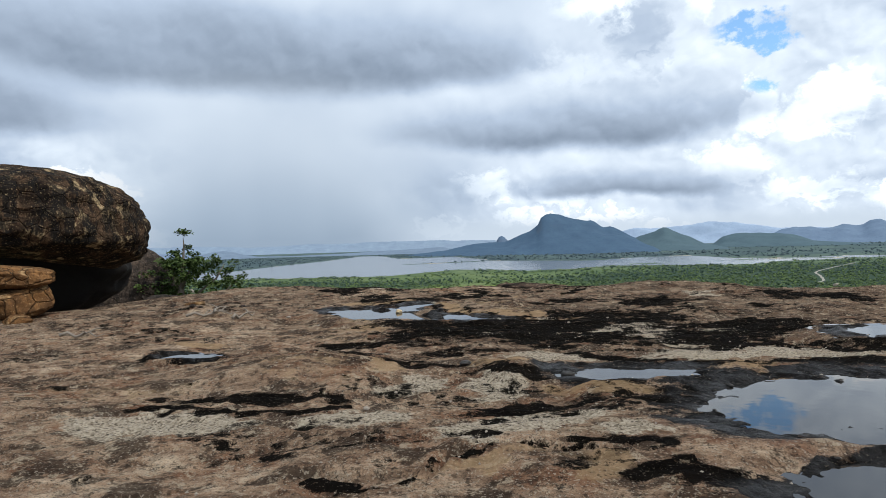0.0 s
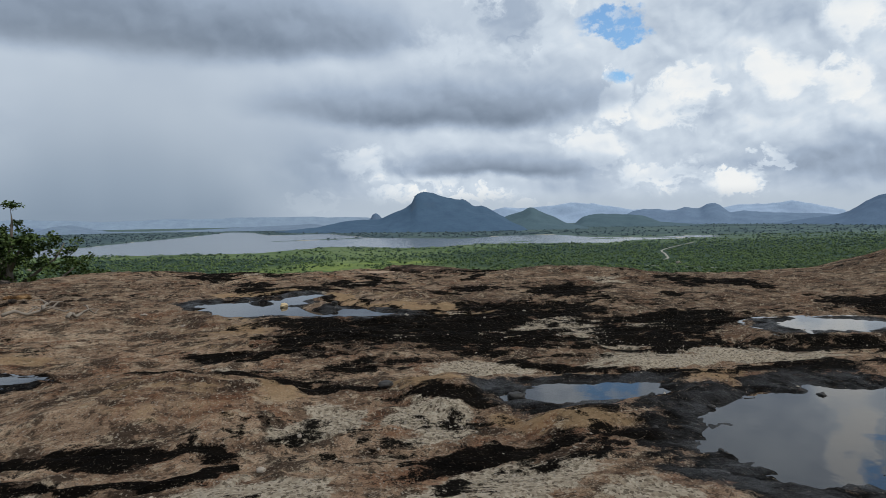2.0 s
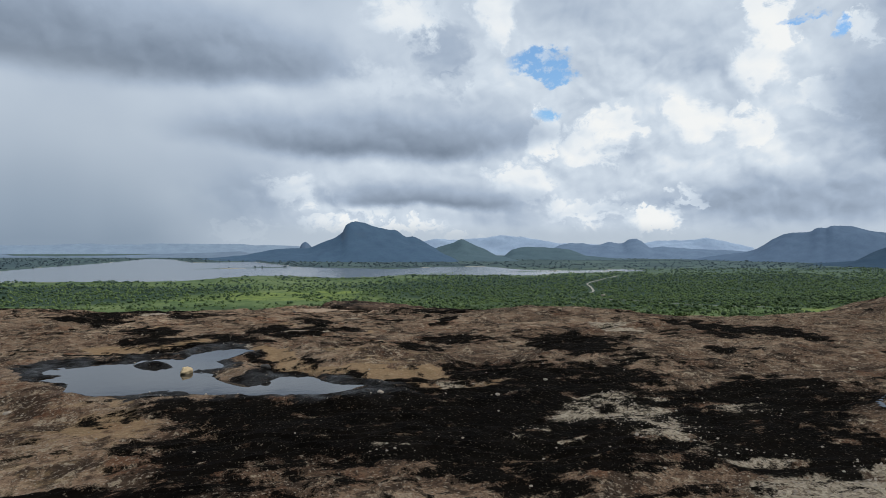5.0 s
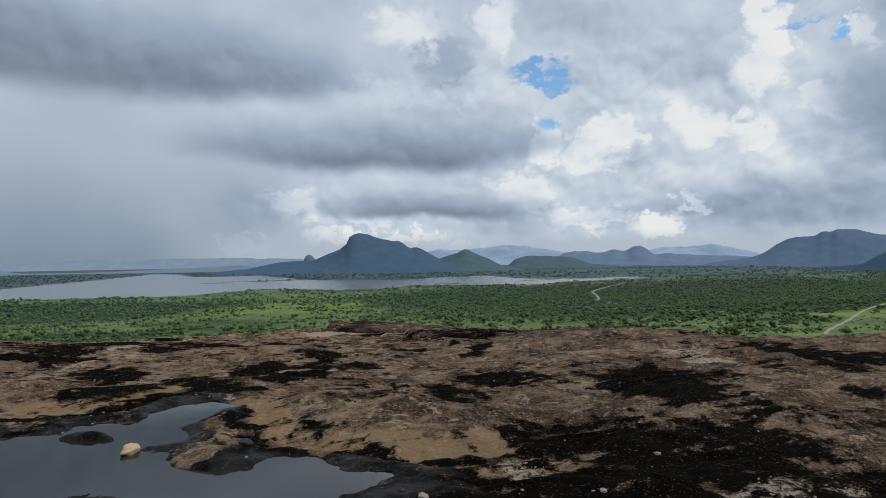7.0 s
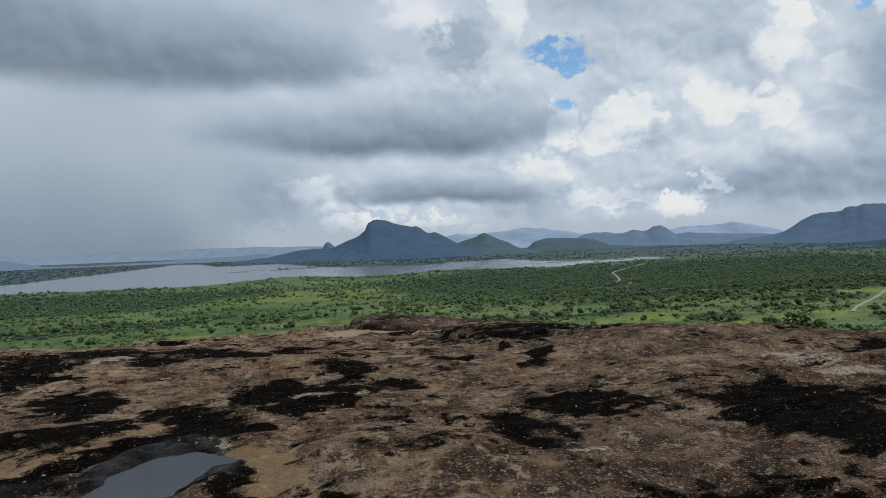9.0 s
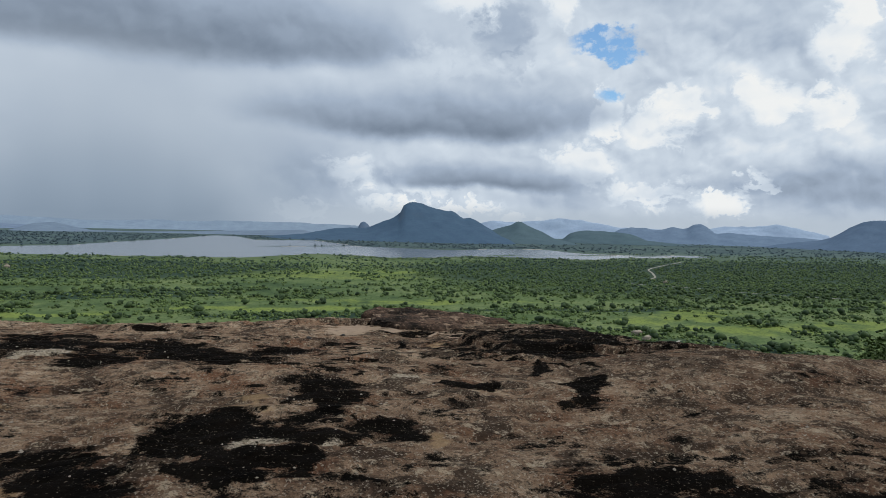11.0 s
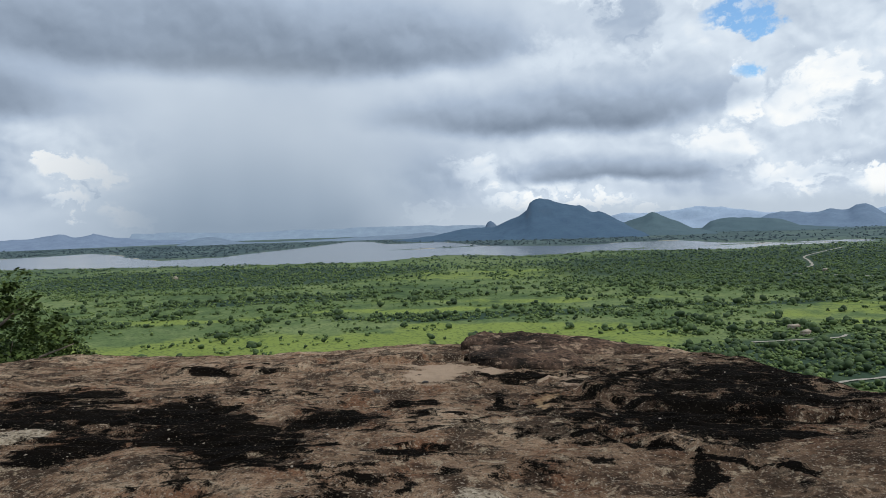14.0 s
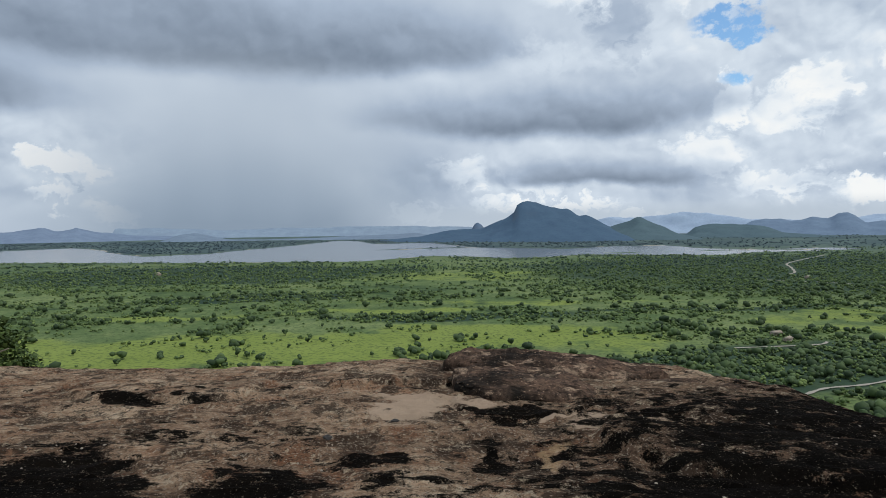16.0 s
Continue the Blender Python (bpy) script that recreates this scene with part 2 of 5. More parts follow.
def granite():
    """Weathered granite: brown crust, black algae with some painted shadow, pale grit and ochre rims by their own
    masks.
    """
    m, t, b = material("weathered_granite", 0.95, 0.04)
    co = nd(t, "ShaderNodeTexCoord", out=3)
    att = {k: nd(t, "ShaderNodeAttribute", out=2, attribute_name=k) for k in ("algae_shade", "grit", "ochre", "cream", "wet", "crust")}
    big = noise_tex(t, co, 0.55, 4.0, 0.55)
    mid = noise_tex(t, co, 2.6, 6.0, 0.62)
    fine = noise_tex(t, co, 14.0, 7.0, 0.68)
    grain = noise_tex(t, co, 70.0, 4.0, 0.7)
    speck = noise_tex(t, co, 38.0, 3.0, 0.65)
    flat = nd(t, "ShaderNodeMapping", {"Vector": co, "Rotation": (0, 0, 0.35), "Scale": (0.55, 1.5, 1.0)})
    drawn = noise_tex(t, flat, 3.2, 7.0, 0.62)
    mottle = noise_tex(t, co, 5.0, 8.0, 0.72)
    base = ramp(t, ma(t, "ADD", ma(t, "MULTIPLY", big, 0.28), ma(t, "ADD", ma(t, "MULTIPLY", drawn, 0.36), ma(t, "MULTIPLY", mottle, 0.36))),
                [(0.40, (0.060, 0.038, 0.026)), (0.455, (0.205, 0.132, 0.086)), (0.515, (0.375, 0.256, 0.168)), (0.58, (0.62, 0.475, 0.33))])
    rust = smooth(t, noise_tex(t, co, 1.3, 7.0, 0.68), 0.49, 0.62)
    base = mixc(t, ma(t, "MULTIPLY", rust, 0.55), base, (0.215, 0.092, 0.046))
    # dark lichen in ragged patches, thin pale lichen, fine specks
    lichen = noise_tex(t, co, 1.9, 9.0, 0.68)
    base = mixc(t, ma(t, "MULTIPLY", smooth(t, lichen, 0.50, 0.57), 0.82), base, (0.034, 0.024, 0.018))
    base = mixc(t, ma(t, "MULTIPLY", smooth(t, mottle, 0.52, 0.58), 0.45), base, (0.030, 0.022, 0.017))
    crust = ma(t, "MULTIPLY", att["crust"], smooth(t, ma(t, "ADD", ma(t, "MULTIPLY", drawn, 0.5), ma(t, "MULTIPLY", mid, 0.5)), 0.38, 0.56))
    base = mixc(t, ma(t, "MULTIPLY", crust, 0.85), base, (0.042, 0.029, 0.021))
    base = mixc(t, ma(t, "MULTIPLY", smooth(t, fine, 0.53, 0.60), 0.70), base, (0.036, 0.026, 0.019))
    base = mixc(t, ma(t, "MULTIPLY", smooth(t, noise_tex(t, co, 6.0, 8.0, 0.72), 0.56, 0.62), 0.70), base, (0.48, 0.385, 0.27))
    base = mixc(t, ma(t, "MULTIPLY", smooth(t, speck, 0.57, 0.63), 0.65), base, (0.46, 0.39, 0.30))
    base = mixc(t, ma(t, "MULTIPLY", smooth(t, grain, 0.53, 0.60), 0.6), base, (0.040, 0.029, 0.022))
    edge = ma(t, "ADD", ma(t, "MULTIPLY", ma(t, "SUBTRACT", drawn, 0.5), 1.6), ma(t, "ADD", ma(t, "MULTIPLY", ma(t, "SUBTRACT", mottle, 0.5), 2.0), ma(t, "MULTIPLY", ma(t, "SUBTRACT", grain, 0.5), 0.7)))
    och = ma(t, "ADD", att["ochre"], ma(t, "MULTIPLY", edge, 1.1))
    base = mixc(t, ma(t, "MULTIPLY", smooth(t, och, 0.50, 0.95), 0.62), base, mixc(t, fine, (0.26, 0.155, 0.078), (0.50, 0.355, 0.20)))
    gr = ma(t, "ADD", att["grit"], edge)
    grm = smooth(t, gr, 0.38, 0.62)
    peb = nd(t, "ShaderNodeTexVoronoi", {"Vector": co, "Scale": 48.0, "Randomness": 1.0})
    pebc = nd(t, "ShaderNodeTexVoronoi", {"Vector": co, "Scale": 48.0, "Randomness": 1.0}, out=1)
    tone = ramp(t, nd(t, "ShaderNodeSeparateColor", {0: pebc}), [(0.0, (0.10, 0.08, 0.058)), (0.35, (0.36, 0.30, 0.22)), (1.0, (0.56, 0.48, 0.37))])
    base = mixc(t, ma(t, "MULTIPLY", grm, 0.9), base, tone)
    crm = smooth(t, ma(t, "ADD", att["cream"], ma(t, "MULTIPLY", edge, 0.7)), 0.35, 0.7)
    base = mixc(t, ma(t, "MULTIPLY", crm, 0.85), base, mixc(t, mid, (0.34, 0.24, 0.165), (0.54, 0.42, 0.31)))
    al = ma(t, "ADD", ma(t, "MULTIPLY", att["algae_shade"], 0.92), ma(t, "ADD", ma(t, "MULTIPLY", edge, 1.15), ma(t, "MULTIPLY", ma(t, "SUBTRACT", mid, 0.5), 0.9)))
    alm = ma(t, "MULTIPLY", smooth(t, al, 0.30, 0.62), ma(t, "SUBTRACT", 1.0, ma(t, "MULTIPLY", smooth(t, speck, 0.61, 0.68), 0.30)))
    black = mixc(t, smooth(t, mid, 0.35, 0.7), (0.0024, 0.0021, 0.0019), (0.0068, 0.0058, 0.0049))
    col = mixc(t, ma(t, "MULTIPLY", alm, 0.99), base, black)
    t.links.new(col, b.inputs["Base Color"])
    wet = ma(t, "MULTIPLY", att["wet"], smooth(t, mid, 0.30, 0.62))
    t.links.new(nd(t, "ShaderNodeMapRange", {"Value": wet, "To Min": 0.95, "To Max": 0.40}), b.inputs["Roughness"])
    t.links.new(nd(t, "ShaderNodeMapRange", {"Value": wet, "To Min": 0.012, "To Max": 0.30}), b.inputs["Specular IOR Level"])
    crack = nd(t, "ShaderNodeTexVoronoi", {"Vector": nd(t, "ShaderNodeVectorMath", {0: co, 1: nd(t, "ShaderNodeVectorMath", {0: noise_tex(t, co, 3.0, 4.0, out=1), "Scale": 0.25}, operation="SCALE")}, operation="ADD"), "Scale": 3.2}, feature="DISTANCE_TO_EDGE")
    h = ma(t, "ADD", ma(t, "MULTIPLY", mottle, 0.085), ma(t, "ADD", ma(t, "MULTIPLY", fine, 0.052), ma(t, "MULTIPLY", grain, 0.016)))
    h = ma(t, "ADD", h, ma(t, "MULTIPLY", ma(t, "MULTIPLY", grm, ma(t, "SUBTRACT", 0.5, peb)), 0.010))
    h = ma(t, "SUBTRACT", h, ma(t, "MULTIPLY", smooth(t, crack, 0.03, 0.0), 0.006))
    bump_on(t, b, h, 1.0, 1.0)
    return m


def boulder_stone(name, crust, patch, dark, streaks=0.8, plates=2.2, cracks=1.0):
    """Standing boulder: dark run-off streaks, cracked crust plates, lighter spalls."""
    m, t, b = material(name, 0.95, 0.05)
    co = nd(t, "ShaderNodeTexCoord", out=3)
    fine = noise_tex(t, co, 9.0, 7.0, 0.65)
    mid = noise_tex(t, co, 1.6, 6.0, 0.6)
    vor = nd(t, "ShaderNodeVectorMath", {0: co, 1: nd(t, "ShaderNodeVectorMath", {0: noise_tex(t, co, 1.5, 4.0, out=1), "Scale": 0.35}, operation="SCALE")}, operation="ADD")
    edge = nd(t, "ShaderNodeTexVoronoi", {"Vector": vor, "Scale": plates}, feature="DISTANCE_TO_EDGE")
    cell = nd(t, "ShaderNodeSeparateColor", {0: nd(t, "ShaderNodeTexVoronoi", {"Vector": vor, "Scale": plates}, out=1)})
    run = noise_tex(t, nd(t, "ShaderNodeMapping", {"Vector": co, "Scale": (2.2, 2.2, 0.22)}), 1.5, 6.0, 0.6)
    col = mixc(t, smooth(t, mid, 0.35, 0.68), dark, crust)
    spall = ma(t, "MULTIPLY", smooth(t, cell, 0.52, 0.58), smooth(t, noise_tex(t, co, 2.6, 7.0, 0.68), 0.50, 0.58))
    col = mixc(t, ma(t, "MULTIPLY", spall, 0.8), col, mixc(t, fine, patch, (patch[0] * 1.5, patch[1] * 1.5, patch[2] * 1.5)))
    col = mixc(t, ma(t, "MULTIPLY", smooth(t, fine, 0.47, 0.62), 0.75), col, dark)
    col = mixc(t, ma(t, "MULTIPLY", smooth(t, run, 0.47, 0.56), streaks), col, (0.014, 0.013, 0.012))
    col = mixc(t, ma(t, "MULTIPLY", ma(t, "MULTIPLY", smooth(t, edge, 0.022, 0.0), cracks), smooth(t, mid, 0.38, 0.55)), col, (0.012, 0.010, 0.009))
    grain = noise_tex(t, co, 30.0, 5.0, 0.7)
    col = mixc(t, ma(t, "MULTIPLY", smooth(t, grain, 0.52, 0.60), 0.6), col, (dark[0] * 0.8, dark[1] * 0.8, dark[2] * 0.8))
    col = mixc(t, ma(t, "MULTIPLY", smooth(t, noise_tex(t, co, 22.0, 5.0, 0.7), 0.59, 0.66), 0.55), col, (patch[0] * 1.5, patch[1] * 1.5, patch[2] * 1.5))
    t.links.new(col, b.inputs["Base Color"])
    h = ma(t, "ADD", ma(t, "MULTIPLY", mid, 0.15), ma(t, "ADD", ma(t, "MULTIPLY", fine, 0.05), ma(t, "MULTIPLY", smooth(t, edge, 0.0, 0.06), 0.05 * cracks)))
    bump_on(t, b, h, 1.0, 0.9)
    return m


def puddle_water():
    m, t, b = material("puddle_water", 0.02, 0.5)
    co = nd(t, "ShaderNodeTexCoord", out=3)
    b.inputs["IOR"].default_value = 1.46
    t.links.new(mixc(t, noise_tex(t, co, 1.2, 4.0), (0.008, 0.008, 0.008), (0.022, 0.021, 0.019)), b.inputs["Base Color"])
    bump_on(t, b, noise_tex(t, co, 5.0, 2.0), 0.0012, 0.5)
    return m


def lake_water():
    m, t, b = material("lake_water", 0.18, 0.5)
    co = nd(t, "ShaderNodeTexCoord", out=3)
    t.links.new(mixc(t, noise_tex(t, co, 0.004, 5.0), (0.10, 0.115, 0.13), (0.14, 0.155, 0.17)), b.inputs["Base Color"])
    bump_on(t, b, noise_tex(t, co, 0.35, 4.0), 0.5, 0.35)
    return m


def meadow():
    """Grass and scrub of the plain: bright meadow by its own mask, darker scrub elsewhere; distance haze and cloud
    shadow are tinted in.
    """
    m, t, b = material("meadow_and_scrub", 0.95, 0.1)
    co = nd(t, "ShaderNodeTexCoord", out=3)
    lush = nd(t, "ShaderNodeAttribute", out=2, attribute_name="lush")
    wood = nd(t, "ShaderNodeAttribute", out=2, attribute_name="wood")
    earth = nd(t, "ShaderNodeAttribute", out=2, attribute_name="earth")
    far = noise_tex(t, co, 0.006, 6.0, 0.6)
    mid = noise_tex(t, co, 0.035, 6.0, 0.62)
    fine = noise_tex(t, co, 0.25, 5.0, 0.65)
    col = ramp(t, ma(t, "ADD", ma(t, "MULTIPLY", far, 0.5), ma(t, "MULTIPLY", mid, 0.5)),
               [(0.34, (0.040, 0.072, 0.030)), (0.46, (0.095, 0.142, 0.052)), (0.60, (0.170, 0.215, 0.085))])
    bright = mixc(t, ma(t, "ADD", ma(t, "MULTIPLY", fine, 0.5), ma(t, "MULTIPLY", mid, 0.5)), (0.110, 0.165, 0.030), (0.270, 0.320, 0.080))
    lm = smooth(t, ma(t, "ADD", lush, ma(t, "MULTIPLY", ma(t, "SUBTRACT", mid, 0.5), 1.6)), 0.25, 0.8)
    col = mixc(t, ma(t, "MULTIPLY", lm, 0.9), col, bright)
    # dark tone of the woods, also carrying painted cloud shadow
    wm = smooth(t, ma(t, "ADD", wood, ma(t, "MULTIPLY", ma(t, "SUBTRACT", far, 0.5), 1.2)), 0.3, 0.75)
    col = mixc(t, ma(t, "MULTIPLY", wm, 0.85), col, mixc(t, mid, (0.012, 0.032, 0.028), (0.028, 0.055, 0.042)))
    col = mixc(t, ma(t, "MULTIPLY", smooth(t, fine, 0.50, 0.60), 0.5), col, (0.026, 0.048, 0.022))
    # haze painted in: the ground turns blue-grey with distance
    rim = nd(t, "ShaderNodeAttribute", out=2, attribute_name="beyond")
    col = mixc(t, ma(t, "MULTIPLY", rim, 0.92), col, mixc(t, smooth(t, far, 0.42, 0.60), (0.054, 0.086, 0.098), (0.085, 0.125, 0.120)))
    col = mixc(t, smooth(t, ma(t, "ADD", earth, ma(t, "MULTIPLY", ma(t, "SUBTRACT", fine, 0.5), 0.4)), 0.4, 0.6), col, (0.36, 0.33, 0.27))
    t.links.new(col, b.inputs["Base Color"])
    return m


def foliage(name, lo, hi, spread=0.5):
    m, t, b = material(name, 0.75, 0.25)
    rnd = nd(t, "ShaderNodeNewGeometry", out=8)
    co = nd(t, "ShaderNodeTexCoord", out=3)
    v = ma(t, "ADD", ma(t, "MULTIPLY", rnd, spread), ma(t, "MULTIPLY", noise_tex(t, co, 0.9, 3.0), 1.0 - spread))
    t.links.new(mixc(t, v, lo, hi), b.inputs["Base Color"])
    return m


def bark(name, lo, hi):
    m, t, b = material(name, 0.9, 0.2)
    co = nd(t, "ShaderNodeTexCoord", out=3)
    n = noise_tex(t, nd(t, "ShaderNodeMapping", {"Vector": co, "Scale": (6, 6, 1.2)}), 3.0, 6.0, 0.65)
    t.links.new(mixc(t, n, lo, hi), b.inputs["Base Color"])
    bump_on(t, b, n, 0.02)
    return m


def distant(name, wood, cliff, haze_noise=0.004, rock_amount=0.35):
    """A far mountain's slope: forest with bare rock where it is steep; haze is mixed into its colours."""
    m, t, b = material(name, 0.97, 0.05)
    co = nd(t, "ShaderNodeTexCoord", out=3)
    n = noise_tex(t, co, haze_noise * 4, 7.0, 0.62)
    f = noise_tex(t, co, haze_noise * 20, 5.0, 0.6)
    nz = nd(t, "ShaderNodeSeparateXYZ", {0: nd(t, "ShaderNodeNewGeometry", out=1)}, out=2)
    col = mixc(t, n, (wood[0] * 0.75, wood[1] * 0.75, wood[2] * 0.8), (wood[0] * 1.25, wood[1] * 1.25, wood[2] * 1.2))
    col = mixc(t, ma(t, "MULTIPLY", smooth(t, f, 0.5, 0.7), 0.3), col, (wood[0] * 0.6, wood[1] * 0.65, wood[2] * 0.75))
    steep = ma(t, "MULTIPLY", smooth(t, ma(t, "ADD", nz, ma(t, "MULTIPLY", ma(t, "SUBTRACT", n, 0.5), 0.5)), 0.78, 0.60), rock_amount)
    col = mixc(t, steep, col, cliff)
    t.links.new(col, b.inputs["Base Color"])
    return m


def plain(name, lo, hi, scale=12.0, rough=0.9, bump=0.01):
    m, t, b = material(name, rough, 0.25)
    co = nd(t, "ShaderNodeTexCoord", out=3)
    n = noise_tex(t, co, scale, 6.0, 0.65)
    t.links.new(mixc(t, n, lo, hi), b.inputs["Base Color"])
    bump_on(t, b, n, bump)
    return m


GRANITE = granite()
BOULDER = boulder_stone("dark_boulder_stone", (0.125, 0.076, 0.045), (0.36, 0.265, 0.15), (0.010, 0.008, 0.0068), 0.92, 2.4)
SLAB = boulder_stone("dark_slab_crust", (0.150, 0.095, 0.066), (0.30, 0.215, 0.15), (0.012, 0.010, 0.008), 0.35, 2.4, 0.15)
ORANGE = boulder_stone("orange_stone", (0.30, 0.150, 0.058), (0.40, 0.26, 0.13), (0.105, 0.055, 0.026), 0.30, 2.4, 1.0)
PALE_ROCK = boulder_stone("pale_topped_stone", (0.120, 0.088, 0.064), (0.20, 0.16, 0.13), (0.026, 0.021, 0.018), 0.65, 0.9)
PUDDLE, LAKE, MEADOW = puddle_water(), lake_water(), meadow()
LEAF = foliage("tree_leaf", (0.018, 0.040, 0.010), (0.085, 0.125, 0.026))
LEAF_DARK = foliage("bush_leaf", (0.020, 0.045, 0.012), (0.070, 0.115, 0.025))
CROWN = foliage("plain_tree_crown", (0.012, 0.028, 0.012), (0.085, 0.130, 0.045), 0.75)
SCRUB = foliage("scrub_leaf", (0.036, 0.070, 0.022), (0.165, 0.225, 0.070), 0.75)
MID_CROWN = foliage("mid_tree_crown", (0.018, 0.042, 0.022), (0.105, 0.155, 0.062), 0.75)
# distant crowns: haze and cloud-shadow blue painted into the leaf colour
WOOD_HAZED = foliage("hazed_lakeside_crown", (0.022, 0.046, 0.036), (0.075, 0.120, 0.072), 0.75)
CROWN_HAZED = foliage("hazed_tree_crown", (0.052, 0.082, 0.096), (0.074, 0.108, 0.120), 0.75)
GRASS = foliage("grass_blade", (0.06, 0.09, 0.02), (0.16, 0.19, 0.05))
BARK = bark("grey_bark", (0.09, 0.075, 0.06), (0.24, 0.21, 0.17))
DEADWOOD = bark("bleached_wood", (0.12, 0.10, 0.08), (0.36, 0.31, 0.25))
# near-black colour that paints in the shade below the boulder's overhang
SHADE_STONE = plain("shade_black_stone", (0.004, 0.0036, 0.003), (0.016, 0.014, 0.012), 5.0, 0.9, 0.05)
STONE = plain("dark_wet_stone", (0.015, 0.014, 0.013), (0.05, 0.045, 0.04), 20.0, 0.6)
TAN = plain("tan_stone", (0.36, 0.26, 0.14), (0.62, 0.50, 0.32), 14.0)
PEBBLE = plain("pale_pebble", (0.20, 0.165, 0.125), (0.46, 0.40, 0.33), 9.0)
ROAD = plain("pale_dirt_road", (0.24, 0.22, 0.18), (0.38, 0.35, 0.30), 0.2)


# ---- the granite hilltop ----
def macro(x, y):
    """The broad shape of the hilltop: level, then rolling off ahead and to the sides."""
    s = np.clip((y - 16) / 4, 0, 1)
    z = -0.0075 * np.maximum(y - 16, 0) ** 1.9 - 0.03 * (np.clip(x, -12, 14) - 1) * s
    z = z + 1.3 * np.exp(-(((x - 17) / 2.9) ** 2 + ((y - 12.4) / 6.0) ** 2))      # ridge on the right
    z = z - 0.020 * np.maximum(y - 27.5, 0) ** 2.1                      # brow ahead
    left = np.maximum(-x - 6.5 - 0.16 * np.maximum(22 - y, 0) ** 1.6, 0)
    z = z - 0.11 * left ** 1.5                                            # brow on the left
    z = z - 0.05 * np.maximum(x - 7.5, 0) ** 1.6 * sstep(y, 17, 22)       # saddle on the right
    z = z - 0.42 * np.maximum(x - 6.9, 0) ** 1.5 * sstep(y, 20.6, 22.8)    # steep drop beyond the slabs
    z = z - 0.24 * sstep(x, 1.5, -2.5) * sstep(y, 22, 26.5)
    z = z - 0.02 * np.maximum(x - 24, 0) ** 2
    return np.maximum(z, -104.0)


ELLIPSES = defaultdict(list)


def mark(kind, x, y, a, b, turn=0.0, h=0.0):
    ELLIPSES[kind].append((x, y, a, b, radians(turn), h))


def pool(*e): mark("pool", *e)
def isle(*e): mark("isle", *e)
def black(*e): mark("algae_shade", *e)
def pale(*e): mark("grit", *e)
def ochre(*e): mark("ochre", *e)
def cream(*e): mark("cream", *e)
def bump(*e): mark("bump", *e)
def shelf(*e): mark("shelf", *e)


# puddle hollows and their islands
mark("pool_near", 3.95, 6.12, 1.48, 1.00, 14)
mark("pool_mid", 2.20, 7.58, 0.76, 0.38, -8)
mark("pool_far", -1.75, 13.75, 1.25, 0.62, -45)
mark("pool_far", 0.15, 12.75, 0.85, 0.36, -28)
mark("pool_far", -0.85, 14.85, 0.80, 0.36, 60)
mark("pool_far", -0.95, 13.05, 0.75, 0.32, -35)
mark("pool_far", -1.25, 14.30, 0.70, 0.42, -45)
mark("isle_far", -0.51, 13.33, 0.36, 0.22, -44)
mark("isle_far", -1.51, 14.29, 0.32, 0.14, -28)
mark("pool_right", 6.91, 9.65, 0.86, 0.50, -2)
mark("pool_edge", 2.70, 4.20, 0.75, 0.35, 10)
mark("pool_small", -3.89, 9.37, 0.42, 0.20, -30)
# low swells and peeled shelves
bump(-2.05, 8.26, 1.74, 1.12, -26, 0.16)
bump(0.73, 7.83, 0.53, 0.45, -11, 0.13)
bump(1.66, 6.74, 0.60, 0.38, 0, 0.09)
bump(1.30, 14.41, 1.70, 1.30, -60, 0.12)
bump(0.10, 19.60, 1.70, 0.93, 4, 0.08)
bump(-6.00, 14.90, 1.40, 0.68, -53, 0.15)
shelf(-1.60, 25.60, 1.50, 0.90, -10, 0.12)
shelf(1.60, 25.60, 1.00, 0.55, 3, 0.14)
shelf(5.60, 21.90, 2.30, 0.90, -25, 0.16)
shelf(7.00, 16.40, 0.90, 0.35, -20, 0.08)
shelf(0.30, 3.90, 1.70, 0.95, 8, 0.05)
shelf(-2.40, 7.60, 1.60, 0.60, -20, 0.04)
# black algae, and shadow painted under a swell and a ledge
black(1.12, 10.92, 2.48, 1.39, -29)
black(3.22, 12.18, 1.35, 1.20, 80)
black(3.10, 7.02, 1.47, 0.38, 40)
black(-1.31, 10.03, 1.12, 0.26, -25)
black(-0.82, 8.38, 1.16, 0.16, -24)
black(0.79, 7.40, 0.48, 0.19, -24)
black(9.52, 10.67, 1.81, 0.82, 90)
black(4.14, 9.68, 1.20, 0.49, -22)
black(7.88, 8.93, 1.01, 0.52, -14)
black(6.17, 7.61, 0.81, 0.35, -16)
black(2.50, 8.49, 1.30, 0.18, -23)
black(3.25, 7.79, 0.78, 0.27, -21)
black(-0.44, 11.69, 1.00, 0.65, -47)
black(5.09, 11.23, 0.82, 0.61, -17)
black(5.06, 14.83, 1.09, 0.55, 67)
black(8.89, 14.81, 1.07, 0.75, -56)
black(-1.92, 9.18, 0.53, 0.29, -17)
black(-3.94, 9.47, 0.87, 0.47, -27)
black(0.71, 7.60, 0.54, 0.30, -8)
black(0.93, 6.33, 0.98, 0.27, 17)
black(0.27, 5.22, 0.28, 0.08, -5)
black(1.48, 4.98, 0.52, 0.10, -4)
black(1.50, 4.32, 0.53, 0.24, 1)
black(2.02, 6.53, 0.96, 0.36, -88)
black(4.74, 7.76, 0.81, 0.45, 4)
# painted shadow on the underside of the long swell
black(-2.34, 6.93, 1.17, 0.19, -7)
black(-1.19, 6.81, 0.27, 0.20, -31)
black(2.70, 12.09, 1.42, 0.96, 77)
black(-0.32, 10.90, 1.14, 0.84, -25)
black(4.33, 10.58, 1.26, 0.61, -10)
